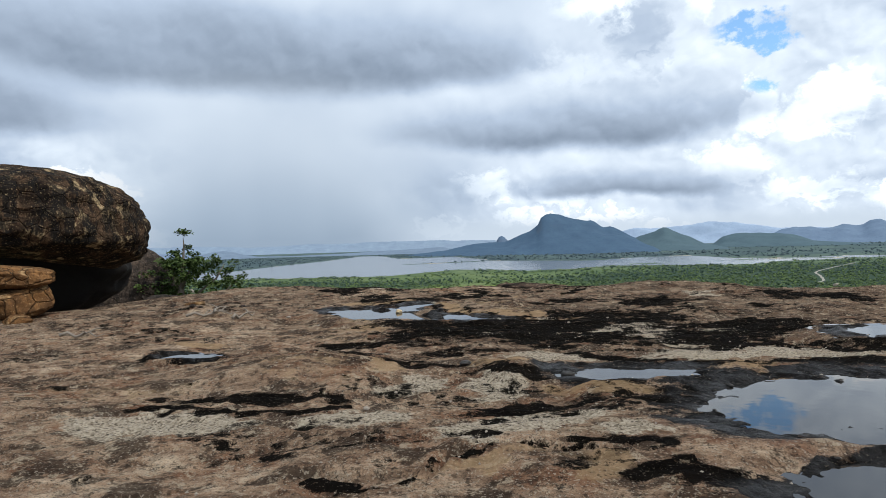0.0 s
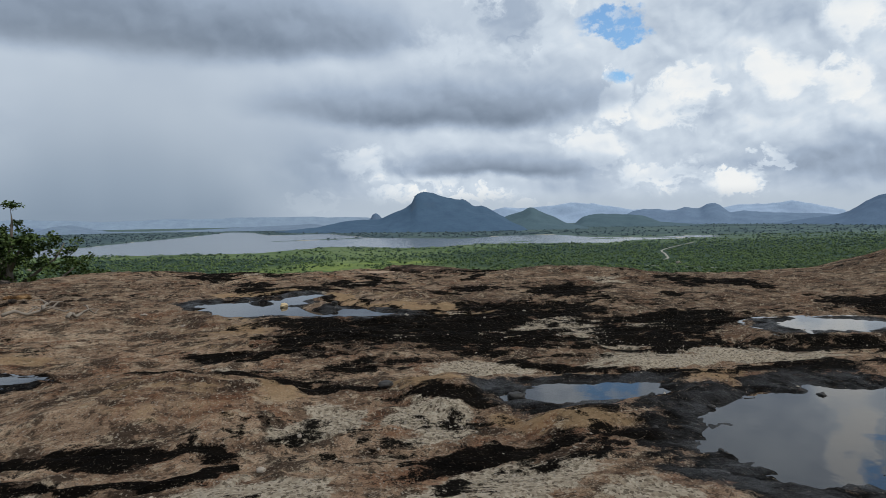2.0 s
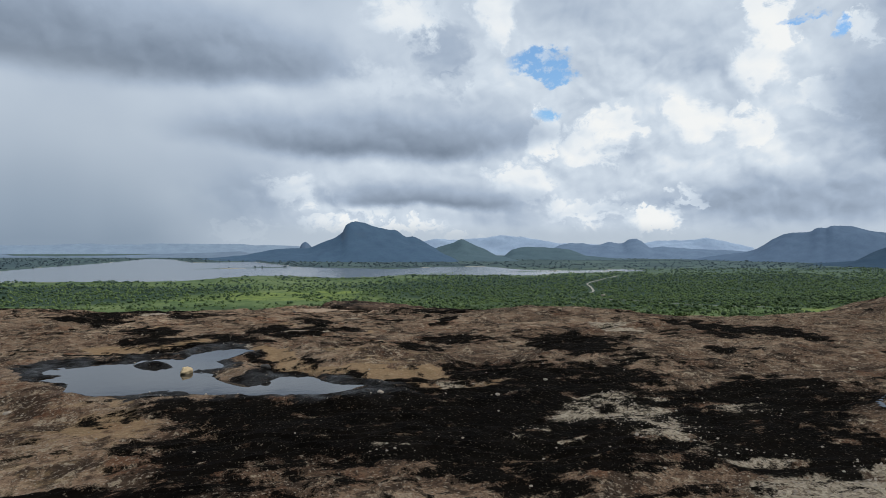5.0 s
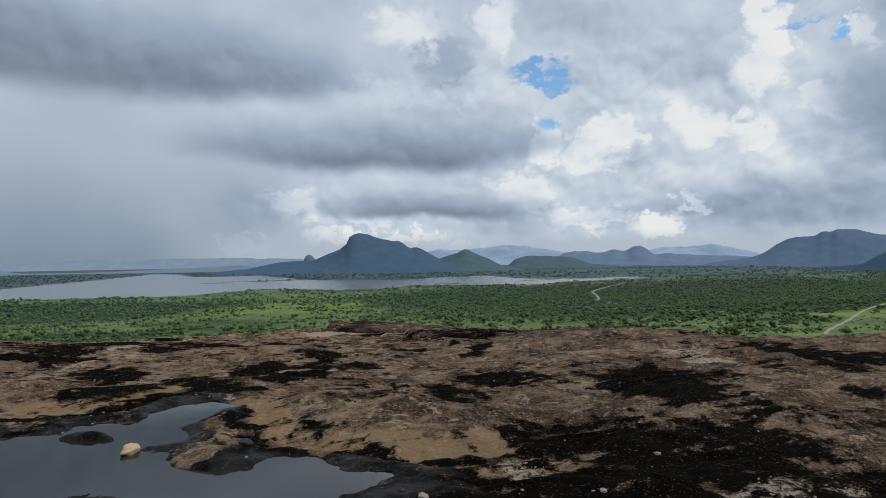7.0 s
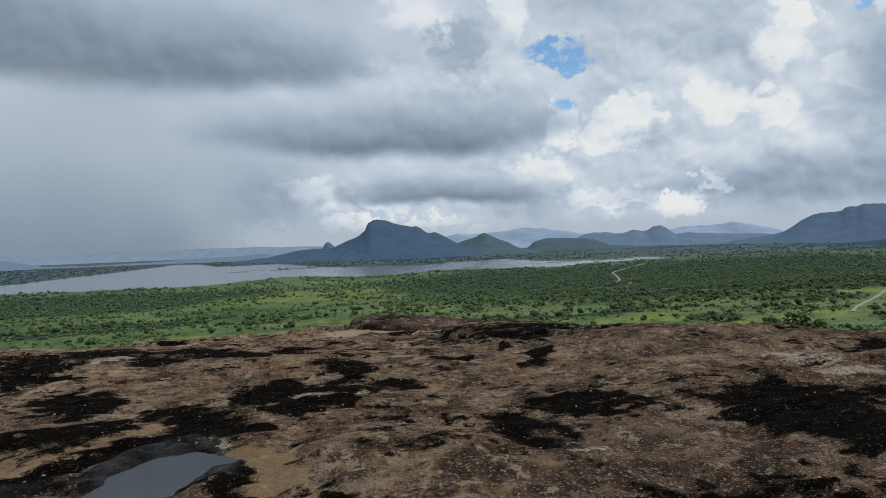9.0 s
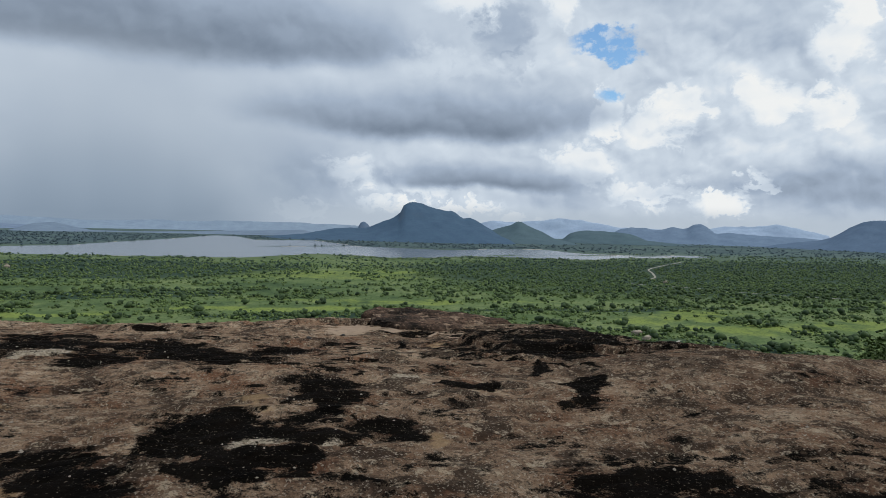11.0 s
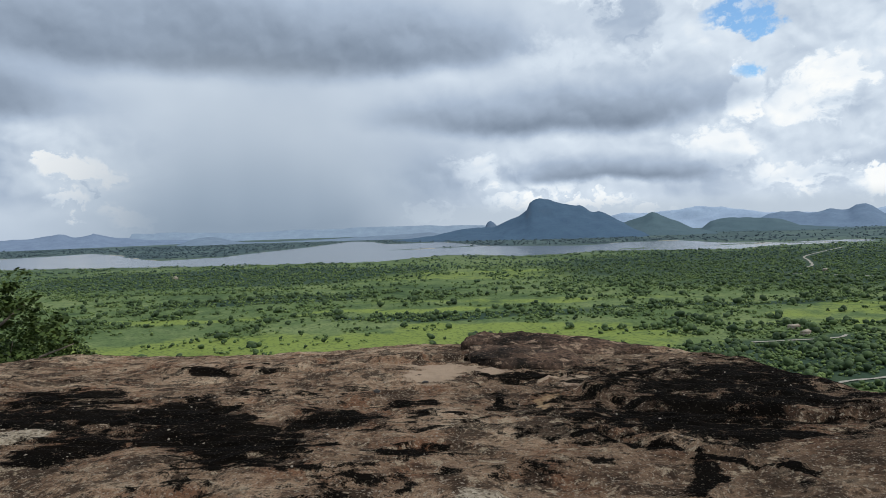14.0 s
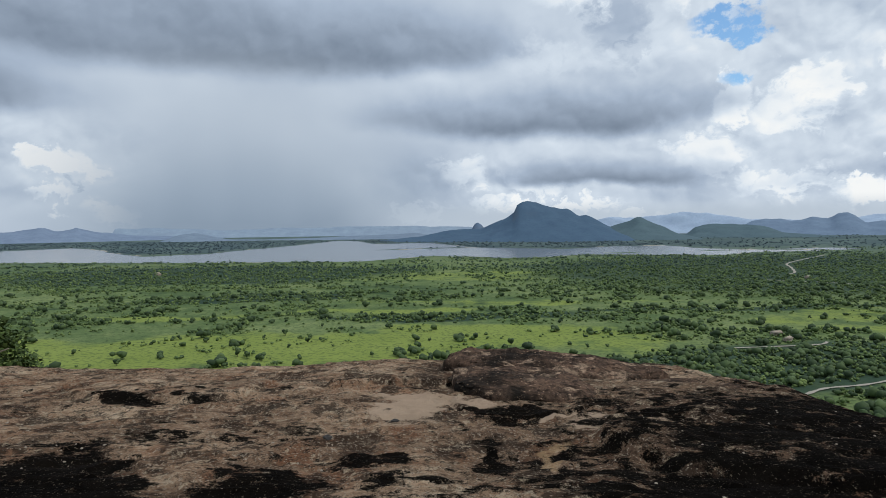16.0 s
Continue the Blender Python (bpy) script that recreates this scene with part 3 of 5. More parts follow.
black(4.77, 14.32, 0.90, 0.55, 73)
black(-1.45, 16.12, 0.96, 0.59, -26)
black(2.82, 12.73, 1.14, 0.66, -64)
black(4.79, 14.53, 1.12, 0.51, 89)
black(3.19, 15.78, 0.51, 0.42, 66)
black(2.32, 15.38, 0.58, 0.26, -75)
black(-1.93, 17.71, 0.83, 0.40, -69)
black(-0.63, 16.40, 0.54, 0.36, -50)
black(0.37, 17.06, 0.99, 0.72, -68)
black(-2.99, 20.95, 2.41, 0.48, -89)
black(-1.84, 15.19, 0.84, 0.25, -23)
black(0.31, 14.01, 0.50, 0.29, -28)
black(1.03, 12.93, 0.74, 0.30, -21)
black(6.86, 13.47, 0.37, 0.24, 8)
black(-0.07, 20.26, 0.94, 0.59, -78)
black(8.25, 15.96, 1.51, 0.35, 81)
black(1.97, 12.02, 0.73, 0.21, -19)
black(-1.05, 21.61, 0.93, 0.59, -65)
black(3.13, 15.96, 0.58, 0.46, -19)
black(4.96, 14.90, 0.81, 0.51, 85)
black(2.17, 15.10, 0.41, 0.22, -69)
black(2.54, 12.90, 0.52, 0.33, -6)
black(1.06, 18.29, 0.82, 0.42, 89)
black(0.35, 17.53, 0.50, 0.36, -6)
black(-0.16, 17.09, 0.39, 0.24, -60)
black(-0.74, 16.98, 0.36, 0.23, -29)
black(-1.91, 17.47, 0.63, 0.32, -16)
black(1.50, 17.26, 0.41, 0.24, 7)
black(0.83, 16.96, 0.52, 0.15, 2)
black(-2.79, 19.90, 1.15, 0.26, 87)
black(-2.04, 21.04, 0.90, 0.42, 35)
black(-1.42, 20.28, 0.52, 0.25, 43)
black(-0.39, 20.93, 0.97, 0.50, 6)
black(0.13, 20.16, 0.56, 0.29, 6)
# painted black shadow below the peeled ledge on the right
black(4.38, 20.75, 1.02, 0.63, -35)
black(3.62, 19.44, 0.51, 0.17, 63)
black(1.41, 20.10, 0.31, 0.19, 13)
black(2.54, 18.55, 0.41, 0.12, 5)
black(-2.66, 19.28, 0.51, 0.16, 1)
black(-3.75, 19.63, 0.45, 0.21, -8)
black(3.71, 18.32, 0.66, 0.24, 56)
black(-5.45, 22.51, 0.69, 0.41, -35)
black(2.90, 23.83, 0.64, 0.48, 16)
black(4.92, 22.34, 1.60, 1.19, 52, 0.62)
black(3.54, 21.71, 0.50, 0.35, 40, 0.75)
black(-1.21, 21.67, 0.51, 0.27, -42)
black(0.58, 21.43, 0.52, 0.33, -11)
black(1.42, 21.97, 0.43, 0.22, -1)
black(3.66, 23.28, 0.38, 0.25, 15)
black(5.60, 24.05, 1.30, 0.46, 6, 0.62)
black(7.20, 22.00, 1.60, 2.20, 10, 0.55)
black(7.50, 25.50, 1.50, 1.20, 0, 0.55)
black(2.49, 22.16, 0.51, 0.15, 82)
# pale grit
pale(0.73, 5.63, 0.98, 0.33, 29)
pale(0.55, 7.03, 0.41, 0.31, -8)
pale(-0.36, 7.16, 0.39, 0.21, 13)
pale(4.13, 8.51, 1.58, 0.40, -8)
pale(1.41, 8.54, 0.80, 0.31, -8)
pale(-2.71, 6.09, 1.05, 0.32, -9)
pale(3.31, 10.32, 0.49, 0.43, 40)
pale(-0.95, 5.93, 0.60, 0.25, -9)
pale(1.62, 5.25, 0.28, 0.17, 4)
pale(3.41, 10.61, 0.49, 0.32, 61)
pale(4.64, 8.84, 0.77, 0.30, -21)
pale(1.37, 8.59, 0.38, 0.14, 15)
pale(0.55, 7.00, 0.40, 0.29, -33)
pale(-0.23, 7.39, 0.31, 0.22, -55)
pale(-1.53, 9.16, 0.48, 0.21, -33)
pale(1.98, 12.40, 0.16, 0.12, -7)
pale(3.59, 11.56, 0.39, 0.20, 31)
pale(6.36, 15.72, 0.41, 0.28, -20)
pale(4.04, 11.45, 0.19, 0.11, 8)
pale(3.08, 11.12, 0.49, 0.34, 32)
pale(2.11, 10.65, 0.14, 0.10, 2)
pale(0.59, 10.32, 0.23, 0.11, -17)
pale(1.78, 10.40, 0.11, 0.07, 54)
pale(2.66, 14.66, 0.17, 0.15, 32)
pale(-0.38, 15.67, 0.33, 0.11, -24)
cream(1.80, 23.95, 0.76, 0.53, 71)
pale(0.45, 16.94, 0.29, 0.15, -0)
pale(0.89, 16.89, 0.07, 0.05, -86)
pale(-2.17, 20.49, 0.49, 0.19, 56)
pale(1.99, 18.96, 0.17, 0.13, 44)
cream(1.83, 24.02, 0.61, 0.42, -74)
cream(3.52, 23.22, 0.42, 0.20, 63, 0.7)
cream(2.73, 26.04, 0.49, 0.32, 77)
ochre(3.04, 22.17, 0.52, 0.10, 77)
cream(4.46, 23.29, 0.18, 0.11, 52)
# ochre rims
ochre(0.74, 7.92, 0.50, 0.36, -9)
ochre(1.69, 6.85, 0.57, 0.35, -2)
ochre(-1.66, 7.83, 1.48, 0.67, -12)
ochre(-3.94, 7.39, 1.33, 0.68, -28)
ochre(0.41, 4.77, 0.62, 0.15, 13)
ochre(1.13, 4.50, 0.33, 0.23, 63)
ochre(3.46, 7.68, 0.41, 0.25, 4)
ochre(1.41, 14.28, 1.55, 1.14, -85)
ochre(-1.72, 11.14, 0.94, 0.68, -41)
ochre(-4.23, 10.65, 0.67, 0.31, -20)
ochre(-1.96, 11.96, 1.04, 0.54, -40)
ochre(-0.80, 8.11, 0.37, 0.22, -69)
ochre(1.60, 6.90, 0.55, 0.31, -21)
ochre(3.55, 7.66, 0.41, 0.26, -9)
ochre(0.08, 14.79, 0.95, 0.14, 89)
ochre(1.36, 13.27, 0.70, 0.19, -20)
ochre(-1.97, 15.96, 0.73, 0.22, -23)
ochre(-1.57, 11.77, 0.70, 0.40, -54)
ochre(-1.53, 12.61, 0.33, 0.20, -53)
ochre(1.96, 17.09, 0.20, 0.15, 54)
ochre(-1.77, 18.26, 0.26, 0.15, -16)
ochre(0.30, 18.05, 0.26, 0.17, -2)


black(1.17, 11.13, 1.85, 1.48, -49, 1.00)
black(-0.63, 10.84, 0.85, 0.55, -52, 0.90)
black(2.69, 11.90, 1.83, 1.00, -49, 1.00)
black(3.70, 9.67, 0.80, 0.69, 24, 0.90)
black(5.88, 10.97, 1.13, 0.81, -11, 0.90)
black(9.63, 10.80, 1.24, 0.49, -71, 1.00)
black(6.05, 8.68, 1.33, 0.46, -21, 0.80)
black(8.05, 8.55, 1.00, 0.44, 25, 0.80)
black(6.13, 7.59, 0.81, 0.35, -15, 0.80)
black(5.37, 14.89, 0.74, 0.68, -25, 0.80)
black(0.00, 8.94, 0.88, 0.34, 8, 0.75)
black(-0.61, 8.44, 0.62, 0.14, -24, 0.80)
black(-0.35, 9.86, 0.73, 0.18, -24, 0.80)
black(0.11, 8.02, 0.33, 0.13, -27, 0.80)
black(0.73, 7.34, 0.52, 0.08, -23, 0.90)
black(2.23, 6.52, 0.40, 0.27, 40, 0.90)
black(-1.48, 9.81, 0.51, 0.14, -26, 0.80)
black(-1.42, 8.76, 0.43, 0.08, -24, 0.80)
black(3.83, 12.65, 1.19, 0.50, -24, 0.80)
black(4.72, 9.86, 0.64, 0.38, -16, 0.70)
black(-2.81, 21.36, 1.79, 1.24, -23, 0.80)
black(8.61, 15.14, 1.60, 0.33, -79, 0.80)
black(2.33, 11.67, 1.34, 0.80, 85, 1.00)
black(2.88, 10.52, 0.87, 0.65, -23, 1.00)
black(1.49, 10.42, 0.68, 0.52, 55, 1.00)
black(4.10, 11.26, 0.78, 0.45, 50, 0.95)
black(5.63, 11.34, 0.63, 0.49, 22, 0.90)
black(4.82, 14.84, 0.93, 0.48, 73, 0.90)
black(3.04, 9.94, 0.39, 0.21, 34, 0.90)
black(4.69, 10.32, 0.32, 0.20, -14, 0.90)
black(8.67, 16.15, 1.56, 0.52, 78, 0.90)
black(3.26, 15.68, 0.56, 0.45, -4, 0.80)
black(4.93, 13.85, 0.94, 0.41, 87, 0.60)
black(6.97, 13.36, 0.59, 0.33, -7, 0.60)
black(5.31, 12.90, 0.45, 0.20, -10, 0.60)
black(2.59, 12.56, 0.91, 0.51, -37, 1.00)
black(2.92, 11.89, 0.85, 0.40, -14, 1.00)
black(2.53, 13.11, 0.55, 0.35, -60, 1.00)
black(1.46, 12.52, 0.61, 0.37, -19, 0.90)
black(4.81, 14.53, 0.81, 0.39, -80, 0.90)
black(4.97, 15.28, 0.59, 0.43, 38, 0.90)
black(3.18, 15.97, 0.43, 0.38, -17, 0.90)
black(0.39, 17.41, 0.85, 0.43, -25, 0.90)
black(-0.78, 16.63, 0.53, 0.34, -63, 0.90)
black(-2.03, 17.72, 0.57, 0.34, -47, 0.80)
black(9.21, 21.05, 2.52, 1.35, -83, 0.90)
black(8.21, 15.90, 1.24, 0.43, -82, 0.90)
black(7.02, 15.21, 0.50, 0.34, -4, 0.70)
black(4.58, 12.97, 0.70, 0.20, 47, 0.80)
black(4.40, 12.11, 0.38, 0.23, -32, 0.80)
black(7.90, 14.61, 0.59, 0.37, 21, 0.70)
black(-2.97, 21.31, 1.89, 0.47, 80, 1.00)
black(2.54, 15.35, 0.47, 0.18, -46, 0.80)
black(-0.07, 19.95, 0.94, 0.49, -84, 0.70)
black(6.05, 23.71, 1.08, 0.73, 67, 0.80)
black(5.11, 21.76, 0.75, 0.52, 33, 0.85)
black(4.03, 21.46, 0.53, 0.29, 15, 0.85)
black(4.48, 23.33, 0.61, 0.37, 49, 0.80)
black(4.76, 22.46, 0.56, 0.45, 4, 0.80)
black(-1.21, 21.74, 0.51, 0.24, -47, 0.85)
black(-0.56, 21.64, 0.33, 0.21, -39, 0.80)
black(0.48, 21.66, 0.34, 0.26, -36, 0.70)
black(-1.95, 24.79, 0.67, 0.18, -26, 1.00)
black(1.64, 21.32, 0.25, 0.21, -5, 0.60)
black(3.45, 21.86, 0.33, 0.22, 55, 0.70)
black(2.81, 23.68, 0.46, 0.29, -29, 0.80)
pale(3.34, 11.26, 0.57, 0.25, 49)
pale(2.80, 11.08, 0.26, 0.16, -4)
pale(4.68, 10.76, 0.36, 0.22, -11)
pale(3.24, 9.99, 0.26, 0.14, 31)
pale(1.79, 10.40, 0.10, 0.07, 48)
pale(2.14, 10.66, 0.10, 0.08, 13)
pale(3.53, 9.55, 0.45, 0.17, -9)
pale(4.11, 11.49, 0.20, 0.13, 61)
pale(2.03, 12.61, 0.25, 0.20, -7)
pale(2.26, 10.17, 0.11, 0.07, -5)
pale(0.58, 7.10, 0.41, 0.25, -29)
pale(-0.27, 7.45, 0.29, 0.18, -36)
pale(3.84, 8.67, 0.98, 0.32, -22)
pale(3.43, 10.74, 0.51, 0.40, 58)
pale(1.96, 12.47, 0.16, 0.15, 25)
pale(6.66, 16.47, 0.53, 0.46, -10)
pale(4.08, 11.53, 0.17, 0.14, 25)
pale(3.36, 11.49, 0.29, 0.16, -6)
pale(2.57, 11.94, 0.13, 0.09, -5)
black(5.2, 22.2, 1.8, 1.3, 40, 0.85)
black(4.6, 21.9, 2.8, 1.8, 30, 0.64)
black(4.2, 21.3, 0.9, 0.5, 15, 1.0)
black(6.2, 23.4, 1.6, 1.2, 60, 0.85)
black(4.6, 24.0, 2.4, 1.1, 20, 0.5)
bump(7.3, 19.0, 3.6, 2.2, -8, 0.28)


STROKES = defaultdict(list)


def stroke(kind, width, strength, line):
    """A drawn-out mark along a line on the rock: a stain, a rim, a crack or a painted shadow."""
    STROKES[kind].append((line, width, strength))


# cracks, darkened ledges, a painted underside shadow and sandy rims
stroke("crack", 0.05, 1.0, ((-1.16, 4.65), (-0.81, 4.52), (-0.41, 4.51), (-0.18, 4.52), (-0.06, 4.79), (0.12, 4.95), (0.43, 5.03), (0.85, 4.89), (1.26, 4.80)))
stroke("algae_shade", 0.04, 1.0, ((-0.97, 4.53), (-0.41, 4.48), (-0.16, 4.54), (-0.01, 4.87), (0.43, 4.99), (1.18, 4.83)))
# shadow line under the swelling, drawn into the black mask
stroke("algae_shade", 0.12, 1.0, ((-3.46, 6.73), (-2.55, 6.41), (-1.95, 6.29), (-1.23, 6.34), (-1.04, 6.58)))
stroke("algae_shade", 0.16, 1.0, ((0.40, 5.62), (0.83, 5.81), (1.30, 6.06), (1.58, 6.11)))
stroke("crack", 0.06, 1.0, ((3.13, 20.68), (3.32, 20.41), (3.53, 20.12), (3.76, 20.07), (3.77, 19.86), (4.08, 19.83), (4.21, 19.63), (4.29, 19.45)))
stroke("algae_shade", 0.08, 1.0, ((3.16, 20.56), (3.51, 20.06), (3.74, 19.80), (4.04, 19.75), (4.19, 19.52), (4.33, 19.24)))
stroke("crack", 0.04, 1.0, ((1.29, 20.04), (1.53, 20.25), (1.83, 20.29), (2.02, 20.22)))
stroke("crack", 0.05, 1.0, ((-2.53, 24.11), (-2.06, 23.78), (-1.55, 23.71), (-1.38, 23.82)))
stroke("crack", 0.05, 1.0, ((-0.66, 24.02), (-0.25, 24.07), (0.29, 23.86), (0.76, 24.03)))
stroke("crack", 0.05, 1.0, ((3.36, 23.50), (3.63, 23.63), (3.80, 23.84)))
stroke("ochre", 0.20, 1.3, ((-0.09, 15.27), (-0.01, 14.62), (0.11, 14.06), (0.40, 13.83), (0.76, 13.51), (1.11, 13.27), (1.45, 13.07), (1.84, 13.01), (2.05, 13.19)))
stroke("algae_shade", 0.17, 1.0, ((-0.29, 14.84), (-0.10, 13.69), (0.26, 13.31), (0.79, 12.90), (1.24, 12.69), (1.88, 12.62), (2.10, 12.27)))
stroke("ochre", 0.17, 1.3, ((-2.68, 15.96), (-2.06, 15.66), (-1.65, 15.77), (-1.29, 16.07), (-0.82, 16.28)))
stroke("algae_shade", 0.2, 1.0, ((-2.49, 15.39), (-1.85, 15.23), (-1.33, 15.53), (-0.78, 15.83), (-0.09, 16.02)))
stroke("ochre", 0.15, 1.0, ((0.25, 13.72), (0.93, 12.75), (1.62, 12.36), (2.67, 12.60)))
stroke("ochre", 0.1, 1.0, ((3.33, 8.26), (3.49, 7.98), (3.55, 7.69), (3.48, 7.42)))
stroke("algae_shade", 0.22, 1.0, ((0.53, 10.97), (1.36, 10.39), (2.47, 9.94), (3.61, 10.24)))
stroke("crack", 0.04, 1.0, ((-2.11, 8.37), (-1.51, 8.25), (-1.12, 8.09), (-0.80, 8.07)))
stroke("cream", 0.14, 0.8, ((2.13, 24.41), (2.64, 24.22)))
stroke("crack", 0.05, 1.0, ((0.96, 24.43), (1.37, 24.55), (1.80, 24.50), (2.21, 24.39), (2.26, 23.80)))
stroke("crack", 0.05, 1.0, ((2.55, 23.60), (2.97, 23.51), (3.44, 23.63), (3.86, 23.99)))
stroke("cream", 0.07, 0.8, ((3.14, 23.39), (3.40, 23.47), (3.94, 23.57)))



def along(line, x, y):
    """The distance of points from a broken line."""
    d = np.full(x.shape, 99.0)
    for (ax, ay), (bx, by) in zip(line, line[1:]):
        u = np.clip(((x - ax) * (bx - ax) + (y - ay) * (by - ay)) / ((bx - ax) ** 2 + (by - ay) ** 2), 0, 1)
        d = np.minimum(d, np.hypot(x - ax - u * (bx - ax), y - ay - u * (by - ay)))
    return d


# broad zones where the crust is darker
mark("crust", 4.5, 13.0, 5.5, 4.2, 10, 0.75)
mark("crust", 6.5, 21.5, 3.8, 4.5, 10, 1.0)
mark("crust", 1.0, 16.0, 4.0, 2.6, 0, 0.40)
mark("crust", 2.0, 11.0, 4.5, 2.0, -20, 0.3)
mark("crust", 12.0, 16.0, 5.0, 6.0, 0, 0.7)
mark("crust", 3.9, 26.2, 2.6, 1.4, -8, 0.8)
mark("crust", 0.5, 13.6, 4.2, 2.4, 0, 0.45)
mark("crust", -6.0, 17.0, 4.0, 3.0, 0, 0.45)


def reach(e, x, y):
    """How far a point lies from an ellipse's middle, 1 on its rim."""
    ex, ey, a, b, r, _ = e
    u, v = x - ex, y - ey
    c, s = math.cos(r), math.sin(r)
    return np.sqrt(((c * u + s * v) / a) ** 2 + ((-s * u + c * v) / b) ** 2)


def rock_height(x, y, fine=True):
    z = macro(x, y)
    near = sstep(np.hypot(x - 1, y - 14), 70, 30)
    rel = 0.16 * fbm(x / 2.8, y / 1.7, 3, 3) + 0.07 * fbm(x / 0.8 + 5, y / 0.55, 3, 11)
    if fine:
        rel = rel + 0.026 * fbm(x / 0.21, y / 0.17, 3, 23)
        # thin sheets of rock that have peeled off leave low steps
        s = 3.2 * fbm(x / 1.6 + 0.15 * y, y / 0.8, 4, 31)
        f = s - np.floor(s)
        rel = rel + 0.042 * (np.floor(s) + sstep(f, 0.86, 1.0) - s)
    z = z + rel * near * 0.8
    wx, wy = x + 0.30 * fbm(x / 0.9, y / 0.9, 4, 41), y + 0.30 * fbm(x / 0.9 + 9, y / 0.9, 4, 47)
    for e in ELLIPSES["bump"]:
        r = reach(e, wx, wy)
        z = z + e[5] * np.maximum(0, 1 - r * r) ** 1.2
    for e in ELLIPSES["shelf"]:
        r = reach(e, wx, wy)
        z = z + e[5] * sstep(r, 1.03, 0.93) * (1 - 0.35 * r)
    if fine:
        for line, width, strength in STROKES["crack"]:
            cx, cy = x + 0.10 * fbm(x / 0.35, y / 0.35, 3, 43), y + 0.10 * fbm(x / 0.35 + 5, y / 0.35, 3, 45)
            d = along(line, cx, cy)
            z = z - 0.07 * sstep(d, width * 1.3, 0.01) + 0.03 * sstep(d, width * 5, width * 1.3)
    return z, wx, wy


LEVEL = {"near": -0.035, "mid": -0.03, "far": 0.0, "right": 0.02, "edge": -0.03, "small": -0.02}


def carve(z, wx, wy):
    """Hollows that hold the puddles, with islands left standing."""
    for name, level in LEVEL.items():
        es = ELLIPSES["pool_" + name]
        r = np.min([reach(e, wx, wy) for e in es], axis=0)
        bed = level + np.clip(0.055 * (r - 1.0) * (r + 1.0), -0.05, 0.5) + 0.036 * fbm(wx / 0.40, wy / 0.30, 5, 53, 0.66) + 0.012 * fbm(wx / 0.09, wy / 0.07, 3, 57)
        for e in ELLIPSES["isle_" + name]:
            ri = reach(e, wx, wy)
            bed = bed + 0.060 * np.maximum(0, 1.35 - ri ** 2)
        w = sstep(r, 2.1, 1.15)
        z = z * (1 - w) + (bed + 0.25 * (z - level) * sstep(r, 1.0, 1.6)) * w
    return z


def stretch(lo, hi, fine_lo, fine_hi, step, grow=1.16):
    """Grid lines, close between fine_lo and fine_hi and wider apart beyond."""
    a = list(np.arange(fine_lo, fine_hi, step))
    d, v = step, fine_hi
    while v < hi:
        a.append(v)
        d *= grow
        v += d
    a.append(hi)
    d, v = step, fine_lo
    while v > lo:
        d *= grow
        v -= d
        a.insert(0, max(v, lo))
    return np.array(a)


def sheet(name, xs, ys, fields, mat):
    """A grid mesh; fields(X, Y) gives the height and named point masks."""
    X, Y = np.meshgrid(xs, ys)
    Z, masks = fields(X, Y)
    n, k = len(xs), len(ys)
    i = np.arange(n * k).reshape(k, n)
    f = np.stack([i[:-1, :-1], i[:-1, 1:], i[1:, 1:], i[1:, :-1]], -1).reshape(-1, 4)
    me = bpy.data.meshes.new(name)
    me.vertices.add(n * k)
    me.vertices.foreach_set("co", np.stack([X, Y, Z], -1).astype(np.float32).ravel())
    me.loops.add(f.size)
    me.loops.foreach_set("vertex_index", f.astype(np.int32).ravel())
    me.polygons.add(len(f))
    me.polygons.foreach_set("loop_start", np.arange(0, f.size, 4, dtype=np.int32))
    me.update(calc_edges=True)
    me.shade_smooth()
    for key, v in masks.items():
        at = me.attributes.new(key, "FLOAT", "POINT")
        at.data.foreach_set("value", np.broadcast_to(v, X.shape).astype(np.float32).ravel())
    me.materials.append(mat)
    return new(name, me)


def rock_fields(x, y):
    z, wx, wy = rock_height(x, y)
    z = carve(z, wx, wy)
    jx, jy = x + 0.34 * fbm(x / 0.7 + 3, y / 0.5, 5, 61, 0.62), y + 0.28 * fbm(x / 0.7, y / 0.5 + 7, 5, 67, 0.62)
    masks = {}
    for key in ("algae_shade", "grit", "ochre", "cream", "crust"):
        v = np.zeros_like(x)
        for e in ELLIPSES[key]:
            full = 0.55 if key == "ochre" and e[2] * e[3] > 0.4 else 1.0
            v = np.maximum(v, (e[5] or full) * sstep(reach(e, jx, jy), 1.45, 0.45))
        for line, width, strength in STROKES[key]:
            v = np.maximum(v, strength * sstep(along(line, jx, jy), width * 1.6, width * 0.4))
        masks[key] = v
    wet = np.zeros_like(x)
    for name in LEVEL:
        r = np.min([reach(e, jx, jy) for e in ELLIPSES["pool_" + name]], axis=0)
        wet = np.maximum(wet, sstep(r, 1.65, 1.0))
    masks["wet"] = wet
    masks["algae_shade"] = np.maximum(masks["algae_shade"] - 0.42 * masks["grit"] - 0.6 * masks["cream"] - 0.45 * masks["ochre"], sstep(wet, 0.25, 0.8) * 0.95)
    # thin stains follow the grain of the rock everywhere
    masks["algae_shade"] = np.maximum(masks["algae_shade"], 0.40 * sstep(fbm(x / 2.2 + 0.3 * y, y / 0.7, 4, 71), 0.10, 0.38))
    return z, masks


xs, ys = stretch(-60, 60, -6.5, 9.5, 0.042), stretch(-30, 85, 2.6, 28.5, 0.042)
rock = sheet("rock", xs, ys, rock_fields, GRANITE)
